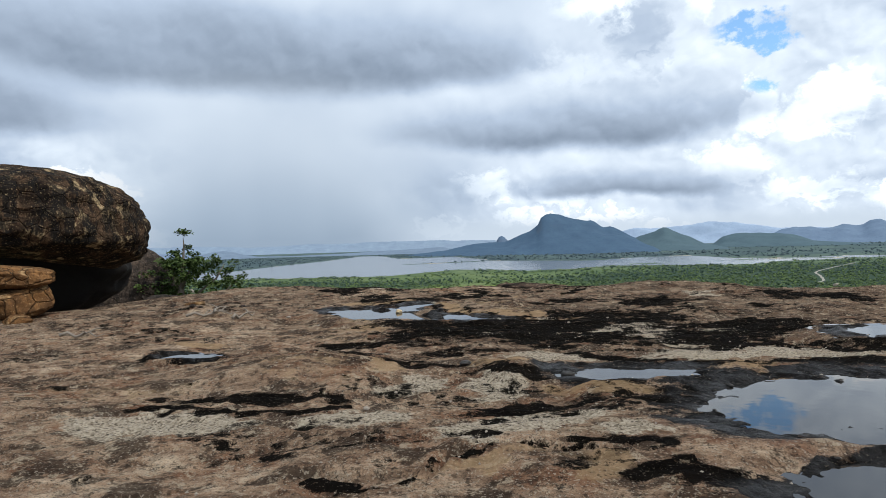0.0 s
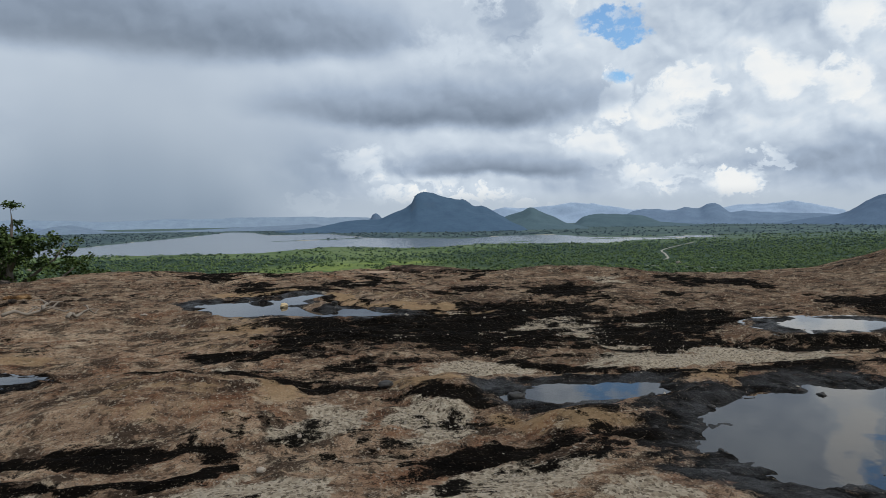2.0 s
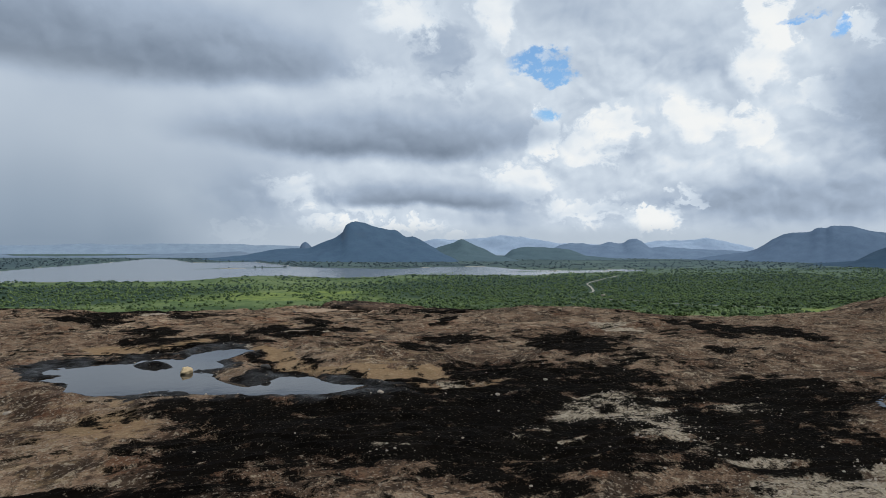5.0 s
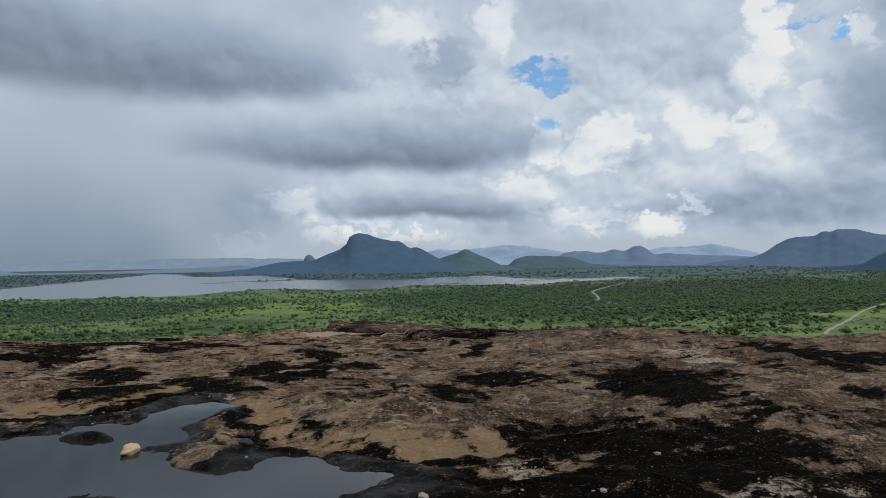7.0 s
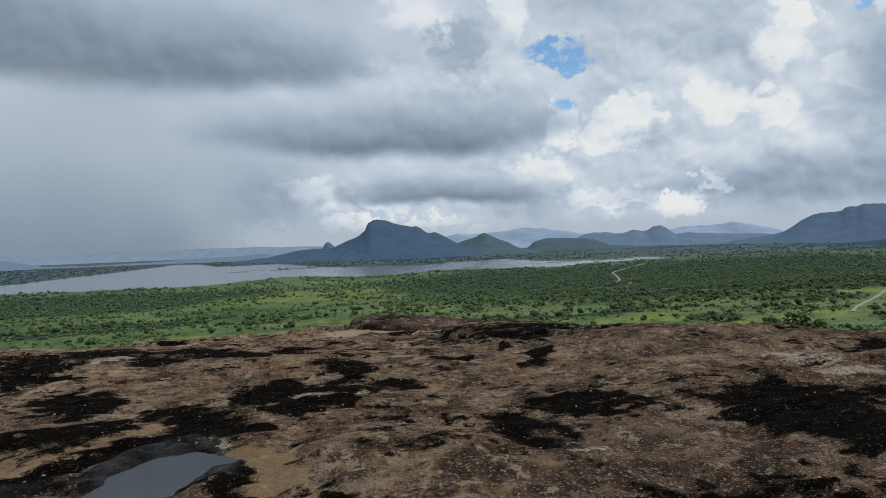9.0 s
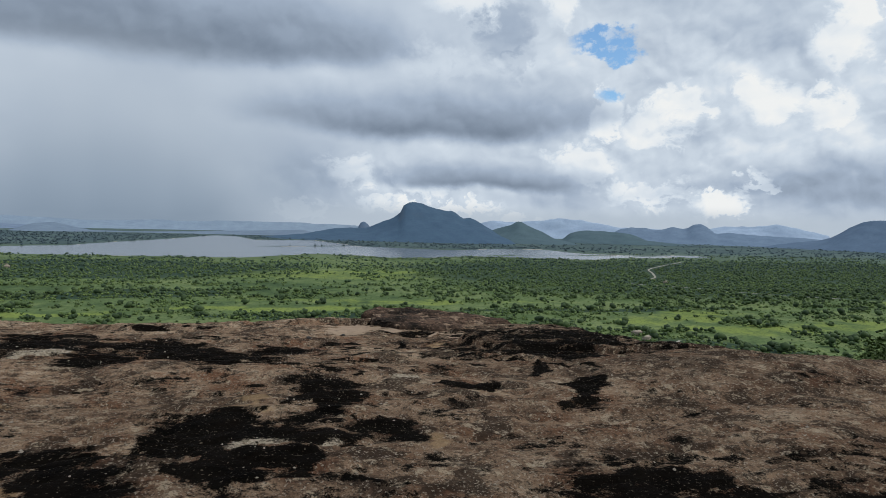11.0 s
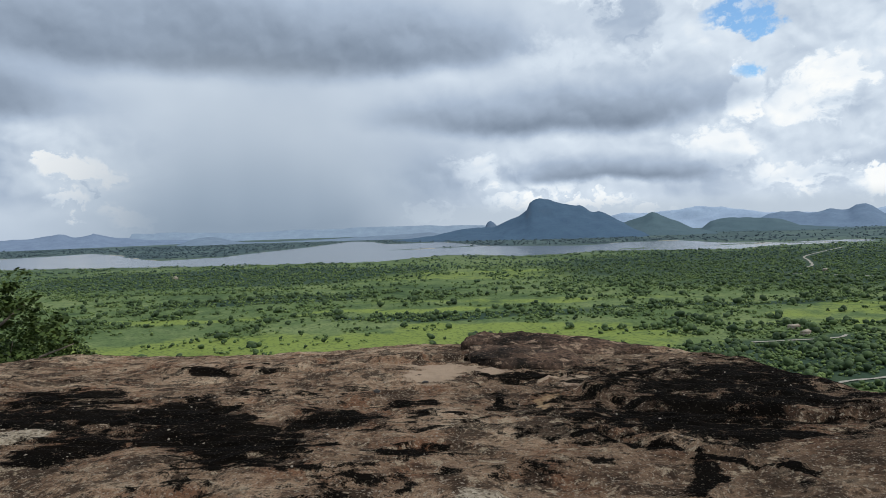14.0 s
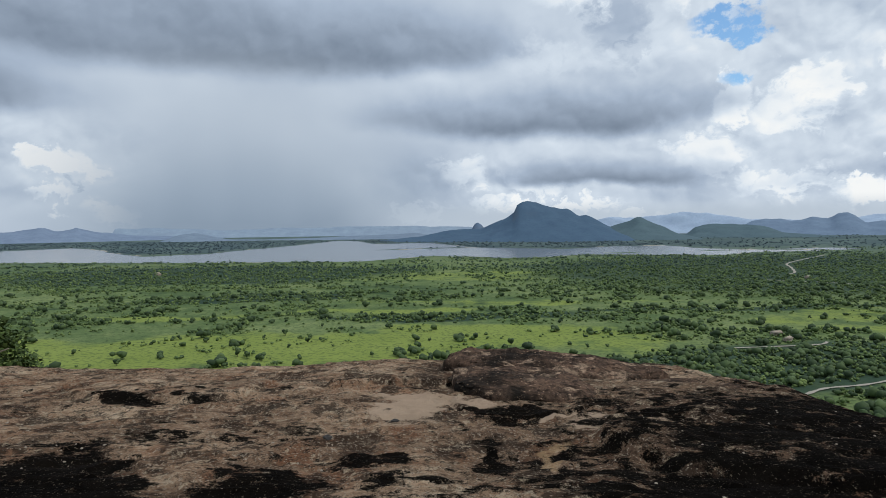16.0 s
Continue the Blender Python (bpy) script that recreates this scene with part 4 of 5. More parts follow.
tagged(rock, "weathered brown granite hilltop with black algae stains and rain hollows", "rock", kind="structure")


def floor_at(x, y):
    z, wx, wy = rock_height(np.array([[float(x)]]), np.array([[float(y)]]))
    return float(carve(z, wx, wy)[0, 0])


# ---- helpers for things ----
def part(name, bm, mat, parent=None, label="", at=None):
    me = bpy.data.meshes.new(name)
    bm.to_mesh(me)
    bm.free()
    me.shade_smooth()
    me.materials.append(mat)
    ob = new(name, me)
    if parent is not None:
        ob.parent = parent
    if at is not None:
        ob.matrix_basis = at
    if label:
        tagged(ob, label)
    return ob


def empty(name, x, y, z, label, category, group="", turn=0.0):
    ob = new(name)
    ob.matrix_basis = pose(x, y, z, 0, 0, turn)
    return tagged(ob, label, category, group)


def lump(bm, sx, sy, sz, seed, rough=0.16, subdiv=4, freq=0.9, flat=0.0, at=(0, 0, 0), turn=0.0):
    """A rounded stone: a ball pulled to size, dented at two scales, its foot cut flat at -flat."""
    got = bmesh.ops.create_icosphere(bm, subdivisions=subdiv, radius=1.0)["verts"]
    off = Vector((seed * 3.7, seed * 1.3, seed * 2.1))
    rot = Matrix.Rotation(radians(turn), 3, "Z")
    for v in got:
        p = v.co.copy()
        k = 1 + rough * noise.fractal(p * freq + off, 1.0, 2.0, 3) + 0.25 * rough * noise.fractal(p * freq * 4 + off, 1.0, 2.0, 3)
        q = Vector((p.x * sx, p.y * sy, p.z * sz)) * k
        if flat:
            q.z = max(q.z, -flat)
        v.co = rot @ q + Vector(at)
    return got


def tube(bm, pts, radii, sides=7):
    """A tapered limb along points."""
    rings = []
    for i, p in enumerate(pts):
        a, b = Vector(pts[max(i - 1, 0)]), Vector(pts[min(i + 1, len(pts) - 1)])
        q = (b - a).normalized().to_track_quat("Z", "Y")
        rings.append([bm.verts.new(Vector(p) + q @ Vector((radii[i] * math.cos(6.2832 * k / sides), radii[i] * math.sin(6.2832 * k / sides), 0))) for k in range(sides)])
    for r0, r1 in zip(rings, rings[1:]):
        for k in range(sides):
            bm.faces.new((r0[k], r0[(k + 1) % sides], r1[(k + 1) % sides], r1[k]))
    bm.faces.new(rings[-1])
    bm.faces.new(list(reversed(rings[0])))


def leaves(bm, rng, centre, radius, count, size, squash=0.75):
    """Small folded leaves scattered in a clump."""
    c = Vector(centre)
    for _ in range(count):
        d = Vector((rng.gauss(0, 1), rng.gauss(0, 1), rng.gauss(0, 1))).normalized() * radius * rng.random() ** 0.45
        d.z *= squash
        e = Euler((rng.uniform(-0.9, 0.9), rng.uniform(-0.9, 0.9), rng.uniform(0, 6.3)))
        s = size * rng.uniform(0.6, 1.3)
        w = s * rng.uniform(0.35, 0.55)
        p = [Vector((0, 0, 0)), Vector((s * 0.5, w, s * 0.12)), Vector((s, 0, 0)), Vector((s * 0.5, -w, s * 0.12))]
        vs = [bm.verts.new(c + d + e.to_matrix() @ q) for q in p]
        bm.faces.new((vs[0], vs[2], vs[1]))
        bm.faces.new((vs[0], vs[3], vs[2]))


# ---- puddles ----
def puddle(name, label):
    es = ELLIPSES["pool_" + name]
    x0, x1 = min(e[0] - e[2] for e in es) - 0.5, max(e[0] + e[2] for e in es) + 0.5
    y0, y1 = min(e[1] - e[2] for e in es) - 0.5, max(e[1] + e[2] for e in es) + 0.5
    level = LEVEL[name]
    gx, gy = np.arange(x0, x1, 0.06), np.arange(y0, y1, 0.06)
    X, Y = np.meshgrid(gx, gy)
    z, wx, wy = rock_height(X, Y)
    keep = (carve(z, wx, wy) < level + 0.03) & (np.min([reach(e, wx, wy) for e in es], axis=0) < 1.5)
    bm = bmesh.new()
    at = {}
    for j in range(len(gy) - 1):
        for i in range(len(gx) - 1):
            if keep[j:j + 2, i:i + 2].any():
                q = []
                for a, b in ((i, j), (i + 1, j), (i + 1, j + 1), (i, j + 1)):
                    if (a, b) not in at:
                        at[a, b] = bm.verts.new((gx[a], gy[b], level))
                    q.append(at[a, b])
                bm.faces.new(q)
    ob = part("puddle", bm, PUDDLE)
    return tagged(ob, label, "puddle", "rain puddles on the rock")


puddle("near", "broad shallow rain puddle reflecting clouds on black rock")
puddle("mid", "small clear rain puddle in a dark rock hollow")
puddle("far", "branching rain puddle with dark islands on the rock")
puddle("right", "bright rain puddle below the rock ridge")
puddle("edge", "shallow rain puddle over pale grit")
puddle("small", "tiny rain puddle in a brown rock dip")


# ---- boulders, slabs and stones ----
def big_boulder():
    b = empty("boulder", -13.9, 18.9, 0, "huge dark rounded boulder with cracked crust and shaded overhang", "boulder")
    bm = bmesh.new()
    got = bmesh.ops.create_icosphere(bm, subdivisions=6, radius=1.0)["verts"]
    for v in got:
        p = v.co.copy()
        # blunt nose towards the plain, long flat back, undercut foot
        sx = 4.7
        q = Vector((math.copysign(abs(p.x) ** 0.86, p.x) * sx, p.y * 4.2, math.copysign(abs(p.z) ** 0.9, p.z) * 1.72))
        k = 1 + 0.10 * noise.fractal(p * 1.1 + Vector((4, 2, 9)), 1.0, 2.0, 4) + 0.03 * noise.fractal(p * 6 + Vector((1, 7, 3)), 1.0, 2.0, 4)
        q *= k
        q.z += 2.42 - 0.03 * q.x
        lift = 0.38 * min(max((3.4 - q.x) / 1.6, 0.0), 1.0)  # the nose hangs lower than the hollow beside it
        q.z = max(q.z, 2.42 - (2.42 - q.z) * (1 - lift))
        under = max(0.0, 1.75 - q.z)
        q.x *= 1 - 0.10 * under
        q.y = q.y * (1 - 0.12 * under) + 1.9 * under
        v.co = q
    part("body", bm, BOULDER, b)
    bm = bmesh.new()
    # foot behind the hollow; its shade is put into the colour
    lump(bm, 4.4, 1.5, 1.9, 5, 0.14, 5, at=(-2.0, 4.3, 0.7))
    part("base", bm, SHADE_STONE, b, "stone foot coloured near black for the deep shade")
    for dx, dz, w, dp, h, sd, lean in ((-0.38, 0.98, 0.92, 0.7, 0.27, 3, 4), (-0.12, 0.36, 0.62, 0.55, 0.37, 8, -12)):
        bm = bmesh.new()
        for v in bmesh.ops.create_icosphere(bm, subdivisions=5, radius=1.0)["verts"]:
            p = v.co.copy()
            q = [math.copysign(abs(c) ** 0.62, c) for c in p]
            k = 1 + 0.13 * noise.fractal(p * 1.2 + Vector((sd, 2, 5)), 1.0, 2.0, 4) + 0.035 * noise.fractal(p * 5 + Vector((sd, 1, 8)), 1.0, 2.0, 3)
            v.co = Vector((q[0] * w, q[1] * dp, q[2] * h)) * k
        st = part("boulder", bm, ORANGE)
        st.matrix_basis = pose(-10.0 + dx, 14.9, dz, 0, lean, 6 * sd)
        tagged(st, "blunt orange stone block stacked under the overhang", "boulder", "stacked orange stones")
    bm = bmesh.new()
    lump(bm, 0.30, 0.24, 0.15, 4, 0.2, 4)
    st = tagged(part("stone", bm, ORANGE), "small brown stone at the foot of the boulder", "stone")
    st.matrix_basis = pose(-9.75, 14.3, floor_at(-9.75, 14.3) + 0.06)


def pale_rock():
    b = empty("boulder", -19.0, 36.9, -4.6, "pale-topped boulder beside the tree on the slope", "boulder")
    bm = bmesh.new()
    lump(bm, 3.4, 2.6, 3.0, 11, 0.2, 6, 0.9, at=(-0.2, 0, 2.9))
    part("body", bm, PALE_ROCK, b)
    bm = bmesh.new()
    lump(bm, 1.3, 1.5, 1.7, 14, 0.2, 5, 1.0, at=(2.5, -0.6, 1.4))
    part("block", bm, BOULDER, b, "dark blocky stone against the boulder")
    bm = bmesh.new()
    lump(bm, 1.6, 1.4, 1.0, 17, 0.15, 5, 1.0)
    s = tagged(part("boulder", bm, PALE_ROCK), "low rounded grey boulder in front of the pale boulder", "boulder")
    s.matrix_basis = pose(-14.2, 31.2, -1.9)


def slab(x, y, z, sx, sy, sz, seed, turn, label, mat=SLAB, tilt=0.0):
    bm = bmesh.new()
    off = Vector((seed * 1.7, seed * 0.9, 4.0))
    for v in bmesh.ops.create_icosphere(bm, subdivisions=6, radius=1.0)["verts"]:  # blunt-edged sheet with a broken outline
        p = v.co.copy()
        k = 1 + 0.22 * noise.fractal(Vector((p.x, p.y, 0)) * 1.3 + off, 1.0, 2.0, 4)
        q = Vector((math.copysign(abs(p.x) ** 0.7, p.x) * sx * k, math.copysign(abs(p.y) ** 0.7, p.y) * sy * k, math.copysign(abs(p.z) ** 0.42, p.z) * sz))
        q.z += 0.22 * sz * noise.fractal(Vector((q.x, q.y, 0)) * 2.2 + off, 1.0, 2.0, 4) + 0.10 * sz * noise.fractal(q * 7 + off, 1.0, 2.0, 3)
        if p.z < 0:
            q.x, q.y = q.x * (1 + 0.16 * p.z), q.y * (1 + 0.22 * p.z)
        v.co = q
    ob = part("rock_slab", bm, mat)
    ob.matrix_basis = pose(x, y, z, 0, tilt, turn)
    return tagged(ob, label, "rock slab", "loose slabs at the brow")


big_boulder()
pale_rock()
slab(3.95, 26.9, -0.78, 1.75, 0.75, 0.26, 21, -12, "thick dark reddish granite slab lying on the brow", tilt=3)
slab(3.15, 25.15, -0.54, 1.00, 0.85, 0.16, 24, 8, "low dark granite slab beside the pale hollow", tilt=4)
slab(5.60, 25.4, -0.74, 1.05, 0.42, 0.11, 28, -10, "thin brown granite sheet along the brow")

rng = random.Random(5)


def stone(x, y, r, mat, label, sink=0.25):
    bm = bmesh.new()
    r = r * 0.7
    lump(bm, r, r * rng.uniform(0.6, 0.95), r * rng.uniform(0.4, 0.65), rng.randint(1, 99), 0.4, 3, 1.4)
    ob = part("stone", bm, mat)
    ob.matrix_basis = pose(x, y, floor_at(x, y) + r * sink, 0, 0, rng.uniform(0, 360))
    return tagged(ob, label, "stone", "loose stones on the rock")


DARK = "small dark wet stone beside a rain puddle"
for x, y, r in ((3.01, 6.84, 0.05), (4.26, 6.94, 0.06), (1.41, 7.54, 0.12), (2.29, 7.43, 0.055), (2.44, 5.91, 0.035), (-0.12, 13.46, 0.09), (0.21, 7.98, 0.11),
                (-0.3, 14.3, 0.05), (2.62, 7.2, 0.03), (3.2, 7.35, 0.035), (2.2, 6.4, 0.03), (-1.9, 15.1, 0.04), (0.9, 12.2, 0.04), (5.3, 6.7, 0.04), (2.75, 4.6, 0.03)):
    stone(x, y, r, STONE, DARK)
stone(-1.05, 13.83, 0.125, TAN, "tan rounded stone standing in the puddle", 0.45)
stone(-0.85, 6.38, 0.055, PEBBLE, "small upright pale stone on the rock")
for x, y, r in ((3.2, 12.5, 0.04), (2.3, 11.9, 0.045), (-0.6, 7.0, 0.03), (1.0, 12.0, 0.05), (2.9, 10.2, 0.03), (-2.6, 12.7, 0.05), (-3.4, 13.5, 0.07)):
    stone(x, y, r, PEBBLE, "small pale stone lying on dark rock")
for x, y, r in ((1.55, 23.4, 0.06), (0.95, 22.6, 0.07)):
    stone(x, y, r, STONE, "small dark stone on the brow")
for x, y, r in ((-6.4, 15.6, 0.17), (-6.0, 15.2, 0.22), (-5.6, 15.3, 0.15), (-5.2, 14.6, 0.12), (-6.9, 15.9, 0.13), (-5.9, 14.6, 0.1), (-5.0, 15.4, 0.12)):
    stone(x, y, r, ORANGE if r > 0.16 else PALE_ROCK, "broken brown stone beside dead branches")


def dead_branch(x, y, turn, length, label):
    b = empty("dead_branch", x, y, floor_at(x, y) + 0.05, label, "branch", "dead branches on the rock", turn)
    bm = bmesh.new()
    pts = [(length * k / 6, 0.05 * length * math.sin(k * 0.9), 0.05 * math.sin(k * 2.1) + 0.05) for k in range(7)]
    tube(bm, pts, [0.034, 0.03, 0.027, 0.023, 0.018, 0.013, 0.006])
    part("limb", bm, DEADWOOD, b)
    for k, s in ((2, 1), (3, -1), (4, 1)):
        bm = bmesh.new()
        p = Vector(pts[k])
        tube(bm, [p, p + Vector((0.12, 0.12 * s, 0.07)) * length, p + Vector((0.22, 0.26 * s, 0.05)) * length], [0.018, 0.012, 0.005], 6)
        part("twig", bm, DEADWOOD, b)


dead_branch(-5.6, 13.5, 35, 1.1, "bleached forked dead branch lying on bare rock")
dead_branch(-5.1, 13.9, 110, 0.9, "bleached forked dead branch lying on bare rock")
dead_branch(-4.5, 13.2, 75, 0.8, "bleached forked dead branch lying on bare rock")
dead_branch(-7.1, 11.5, 5, 0.8, "thin bleached dead branch lying on bare rock")


def grit():
    """Loose grit and pebbles, thick in the pale patches, thin elsewhere."""
    r = np.random.default_rng(8)
    pts = []
    for e in ELLIPSES["grit"]:
        n = int(min(520, 420 * e[2] * e[3]))
        a, q = r.uniform(0, 6.283, n), np.sqrt(r.uniform(0, 1, n)) * 1.05
        c, s = math.cos(e[4]), math.sin(e[4])
        u, v = q * e[2] * np.cos(a), q * e[3] * np.sin(a)
        pts.append(np.stack([e[0] + c * u - s * v, e[1] + s * u + c * v], -1))
    pts.append(np.stack([r.uniform(-4, 7, 1500), r.uniform(3.5, 24, 1500)], -1))
    pts = np.concatenate(pts)
    z, wx, wy = rock_height(pts[:, :1], pts[:, 1:])
    z = carve(z, wx, wy)[:, 0]
    size = 0.005 + 0.013 * r.uniform(0, 1, len(pts)) ** 3
    base = np.array([(1, 0, 0), (0, 1, 0), (-1, 0, 0), (0, -1, 0), (0, 0, 0.7), (0, 0, -0.5)], float)
    face = np.array([(0, 1, 4), (1, 2, 4), (2, 3, 4), (3, 0, 4), (1, 0, 5), (2, 1, 5), (3, 2, 5), (0, 3, 5)])
    n = len(pts)
    co = base[None] * r.uniform(0.6, 1.3, (n, 6, 1)) * size[:, None, None]
    a = r.uniform(0, 6.283, n)
    ca, sa = np.cos(a)[:, None], np.sin(a)[:, None]
    co = np.stack([co[..., 0] * ca - co[..., 1] * sa, co[..., 0] * sa + co[..., 1] * ca, co[..., 2]], -1)
    co = co + np.stack([pts[:, 0], pts[:, 1], z + size * 0.3], -1)[:, None]
    me = bpy.data.meshes.new("gravel")
    me.from_pydata(co.reshape(-1, 3).tolist(), [], (face[None] + 6 * np.arange(n)[:, None, None]).reshape(-1, 3).tolist())
    me.materials.append(PEBBLE)
    tagged(new("gravel", me), "loose pale grit and pebbles scattered over the rock", "gravel", kind="stuff")


grit()


# ---- tree, bushes and grass at the brow ----
def slope_tree():
    r = random.Random(3)
    t = empty("tree", -15.0, 35.3, -3.9, "slender leaning tree with open crown on the slope", "tree")
    bm = bmesh.new()
    trunk = [(0, 0, -0.6), (0.05, 0, 0.8), (0.12, 0, 2.0), (0.10, 0, 3.2), (0.22, 0, 4.4), (0.30, 0, 5.4), (0.26, 0, 6.1)]
    tube(bm, trunk, [0.24, 0.2, 0.16, 0.12, 0.085, 0.05, 0.02], 8)
    part("trunk", bm, BARK, t)
    tips = [((0.32, 0, 6.15), 0.5, 130, 0.35)]
    limbs = [((0.08, 0, 1.3), (1.3, -0.2, 1.9), (2.6, -0.1, 2.8), (3.3, 0, 3.4)), ((0.1, 0, 2.0), (1.2, 0.2, 2.9), (2.0, 0.2, 3.5), (2.5, 0.1, 4.3)),
             ((0.05, 0, 0.8), (1.8, -0.4, 1.1), (3.6, -0.4, 1.6), (5.0, -0.3, 2.1)), ((0.1, 0, 1.7), (-0.7, 0.3, 2.5), (-1.3, 0.3, 3.1), (-1.7, 0.2, 3.4)),
             ((0.1, 0, 2.9), (0.5, -0.3, 3.7), (0.9, -0.3, 4.3), (1.1, -0.2, 4.6)), ((0.12, 0, 2.6), (-0.3, 0.3, 3.5), (-0.6, 0.3, 4.2), (-0.7, 0.2, 4.5)),
             ((0.05, 0, 0.6), (1.5, 0.6, 0.6), (3.2, 0.7, 0.9), (4.4, 0.6, 0.9))]
    for limb in limbs:
        bm = bmesh.new()
        tube(bm, limb, [0.10, 0.075, 0.05, 0.02], 6)
        part("limb", bm, BARK, t)
        a = [Vector(p) for p in limb]
        for k in range(17):
            u = r.uniform(0.9, 3.0)
            i = min(int(u), 2)
            p = a[i].lerp(a[i + 1], u - i) + Vector((r.gauss(0, 0.4), r.gauss(0, 0.4), r.gauss(0.08, 0.32)))
            tips.append((p, r.uniform(0.22, 0.44), 62 if k % 2 else 36, 0.6))
    for k in range(12):
        tips.append(((0.2 + r.gauss(0, 0.55), r.gauss(0, 0.5), r.uniform(3.6, 4.9)), r.uniform(0.26, 0.44), 60, 0.7))
    for k in range(16):
        z = r.uniform(2.3, 5.2)
        w = 1.9 - 0.45 * (z - 2.3)
        tips.append(((0.55 + r.uniform(-1.0, 1.0) * w, r.gauss(0, 0.5), z), r.uniform(0.24, 0.40), 46, 0.7))
    for k in range(14):
        tips.append(((0.35 + r.uniform(-0.9, 0.9), r.gauss(0, 0.4), r.uniform(3.7, 5.3)), r.uniform(0.22, 0.36), 60, 0.7))
    for k in range(10):
        tips.append(((r.uniform(2.6, 5.4), r.gauss(0, 0.5), r.uniform(0.6, 2.8)), r.uniform(0.3, 0.5), 100, 0.7))
    bm = bmesh.new()
    for p, rad, n, sq in tips:
        leaves(bm, r, p, rad, n, 0.15, sq)
    part("crown", bm, LEAF, t)


def bush(x, y, z, w, h, seed, label, mat=LEAF_DARK, count=26, leaf=0.15):
    r = random.Random(seed)
    b = empty("bush", x, y, z, label, "bush", "bushes at the brow")
    stems = bmesh.new()
    crown = bmesh.new()
    for k in range(count):
        a, q = r.uniform(0, 6.283), r.random() ** 0.6
        p = Vector((w * q * math.cos(a), 0.7 * w * q * math.sin(a), h * (1 - 0.75 * q * q) * r.uniform(0.35, 1.0)))
        if k % 3 == 0:
            tube(stems, [(0, 0, -0.4), p * 0.5 + Vector((0, 0, 0.1)), p], [0.04, 0.028, 0.008], 5)
        leaves(crown, r, p, r.uniform(0.35, 0.65), 110, leaf, 0.8)
    part("stems", stems, BARK, b)
    part("foliage", crown, mat, b)


slope_tree()
bush(-14.2, 37.4, -5.0, 2.3, 3.6, 31, "dense dark green bush spreading over the slope", count=60, leaf=0.15)
bush(-13.9, 39.8, -5.0, 1.9, 3.4, 32, "broad green bush with sunlit leaf tips", LEAF, count=52, leaf=0.15)
bush(-17.0, 34.6, -4.6, 1.7, 3.0, 33, "dark green bush in front of the pale boulder", count=34, leaf=0.15)
bush(-15.0, 34.6, -4.8, 1.7, 2.2, 34, "low dark green bush under the tree", count=34, leaf=0.15)
bush(15.9, 25.2, -2.4, 1.1, 1.5, 35, "bright green shrub behind the rock brow", LEAF, count=20, leaf=0.12)


def grass_fringe(x, y, w, n, seed, label):
    r = random.Random(seed)
    bm = bmesh.new()
    for _ in range(n):
        px, py = x + r.gauss(0, w), y + r.gauss(0, w * 0.4)
        pz = floor_at(px, py) - 0.02
        h, a = r.uniform(0.08, 0.26), r.uniform(0, 6.3)
        dx, dy = math.cos(a), math.sin(a)
        v = [bm.verts.new((px - 0.008 * dy, py + 0.008 * dx, pz)), bm.verts.new((px + 0.008 * dy, py - 0.008 * dx, pz)), bm.verts.new((px + dx * h * 0.4, py + dy * h * 0.4, pz + h))]
        bm.faces.new(v)
    tagged(part("grass", bm, GRASS), label, "grass", kind="stuff")


grass_fringe(15.0, 23.8, 1.6, 420, 41, "fringe of yellowish grass behind the brow")


# ---- the plain, the lake and what lies beyond ----
PLAIN = -100.0
NEAR_X, NEAR_Y = (-1700, -1130, -640, -145, -60, 50, 211, 320, 490, 650, 830, 1000, 1260, 1420), (1790, 1733, 1640, 1600, 1705, 1815, 1675, 1675, 1800, 1735, 1668, 1812, 1852, 1930)
FAR_X, FAR_Y = (-1700, -1490, -1200, -1110, -860, -700, -640, -530, -440, -330, -200, 50, 210, 515, 720, 930, 960, 1100, 1370, 1420), (2420, 2750, 2450, 2270, 1990, 2085, 2400, 2800, 3380, 3300, 2830, 2890, 2360, 2170, 2305, 2340, 2060, 1975, 2020, 1930)


def lake_depth(x, y):
    """Positive inside the lake, in metres from its shore."""
    w = 26 * fbm(x / 150, y / 90, 4, 81)
    near, far = np.interp(x, NEAR_X, NEAR_Y), np.interp(x, FAR_X, FAR_Y)
    d = np.minimum(y - near + w * sstep(x, -200, 50), far - y + w)
    u = (x + 162) / 400.0
    spit = np.abs(y - (2224 + 173 * u) + 14 * fbm(x / 60, y / 60, 3, 85)) - 26 * np.sqrt(np.clip(u * (1.25 - u), 0, 1)) * 1.4
    d = np.where((u > 0) & (u < 1.25), np.minimum(d, spit), d)
    bars = np.abs(y - 1905 - 40 * np.sin(x / 130)) - 14 * sstep(fbm(x / 120, y / 500, 2, 88), 0.0, 0.2)
    d = np.where(x > 560, np.minimum(d, bars), d)
    return np.where((x < -1690) | (x > 1410), -40.0, d)


def spot(x, y, cx, cy, a, b, turn=0.0):
    return sstep(reach((cx, cy, a, b, radians(turn), 0), x, y), 1.4, 0.6)


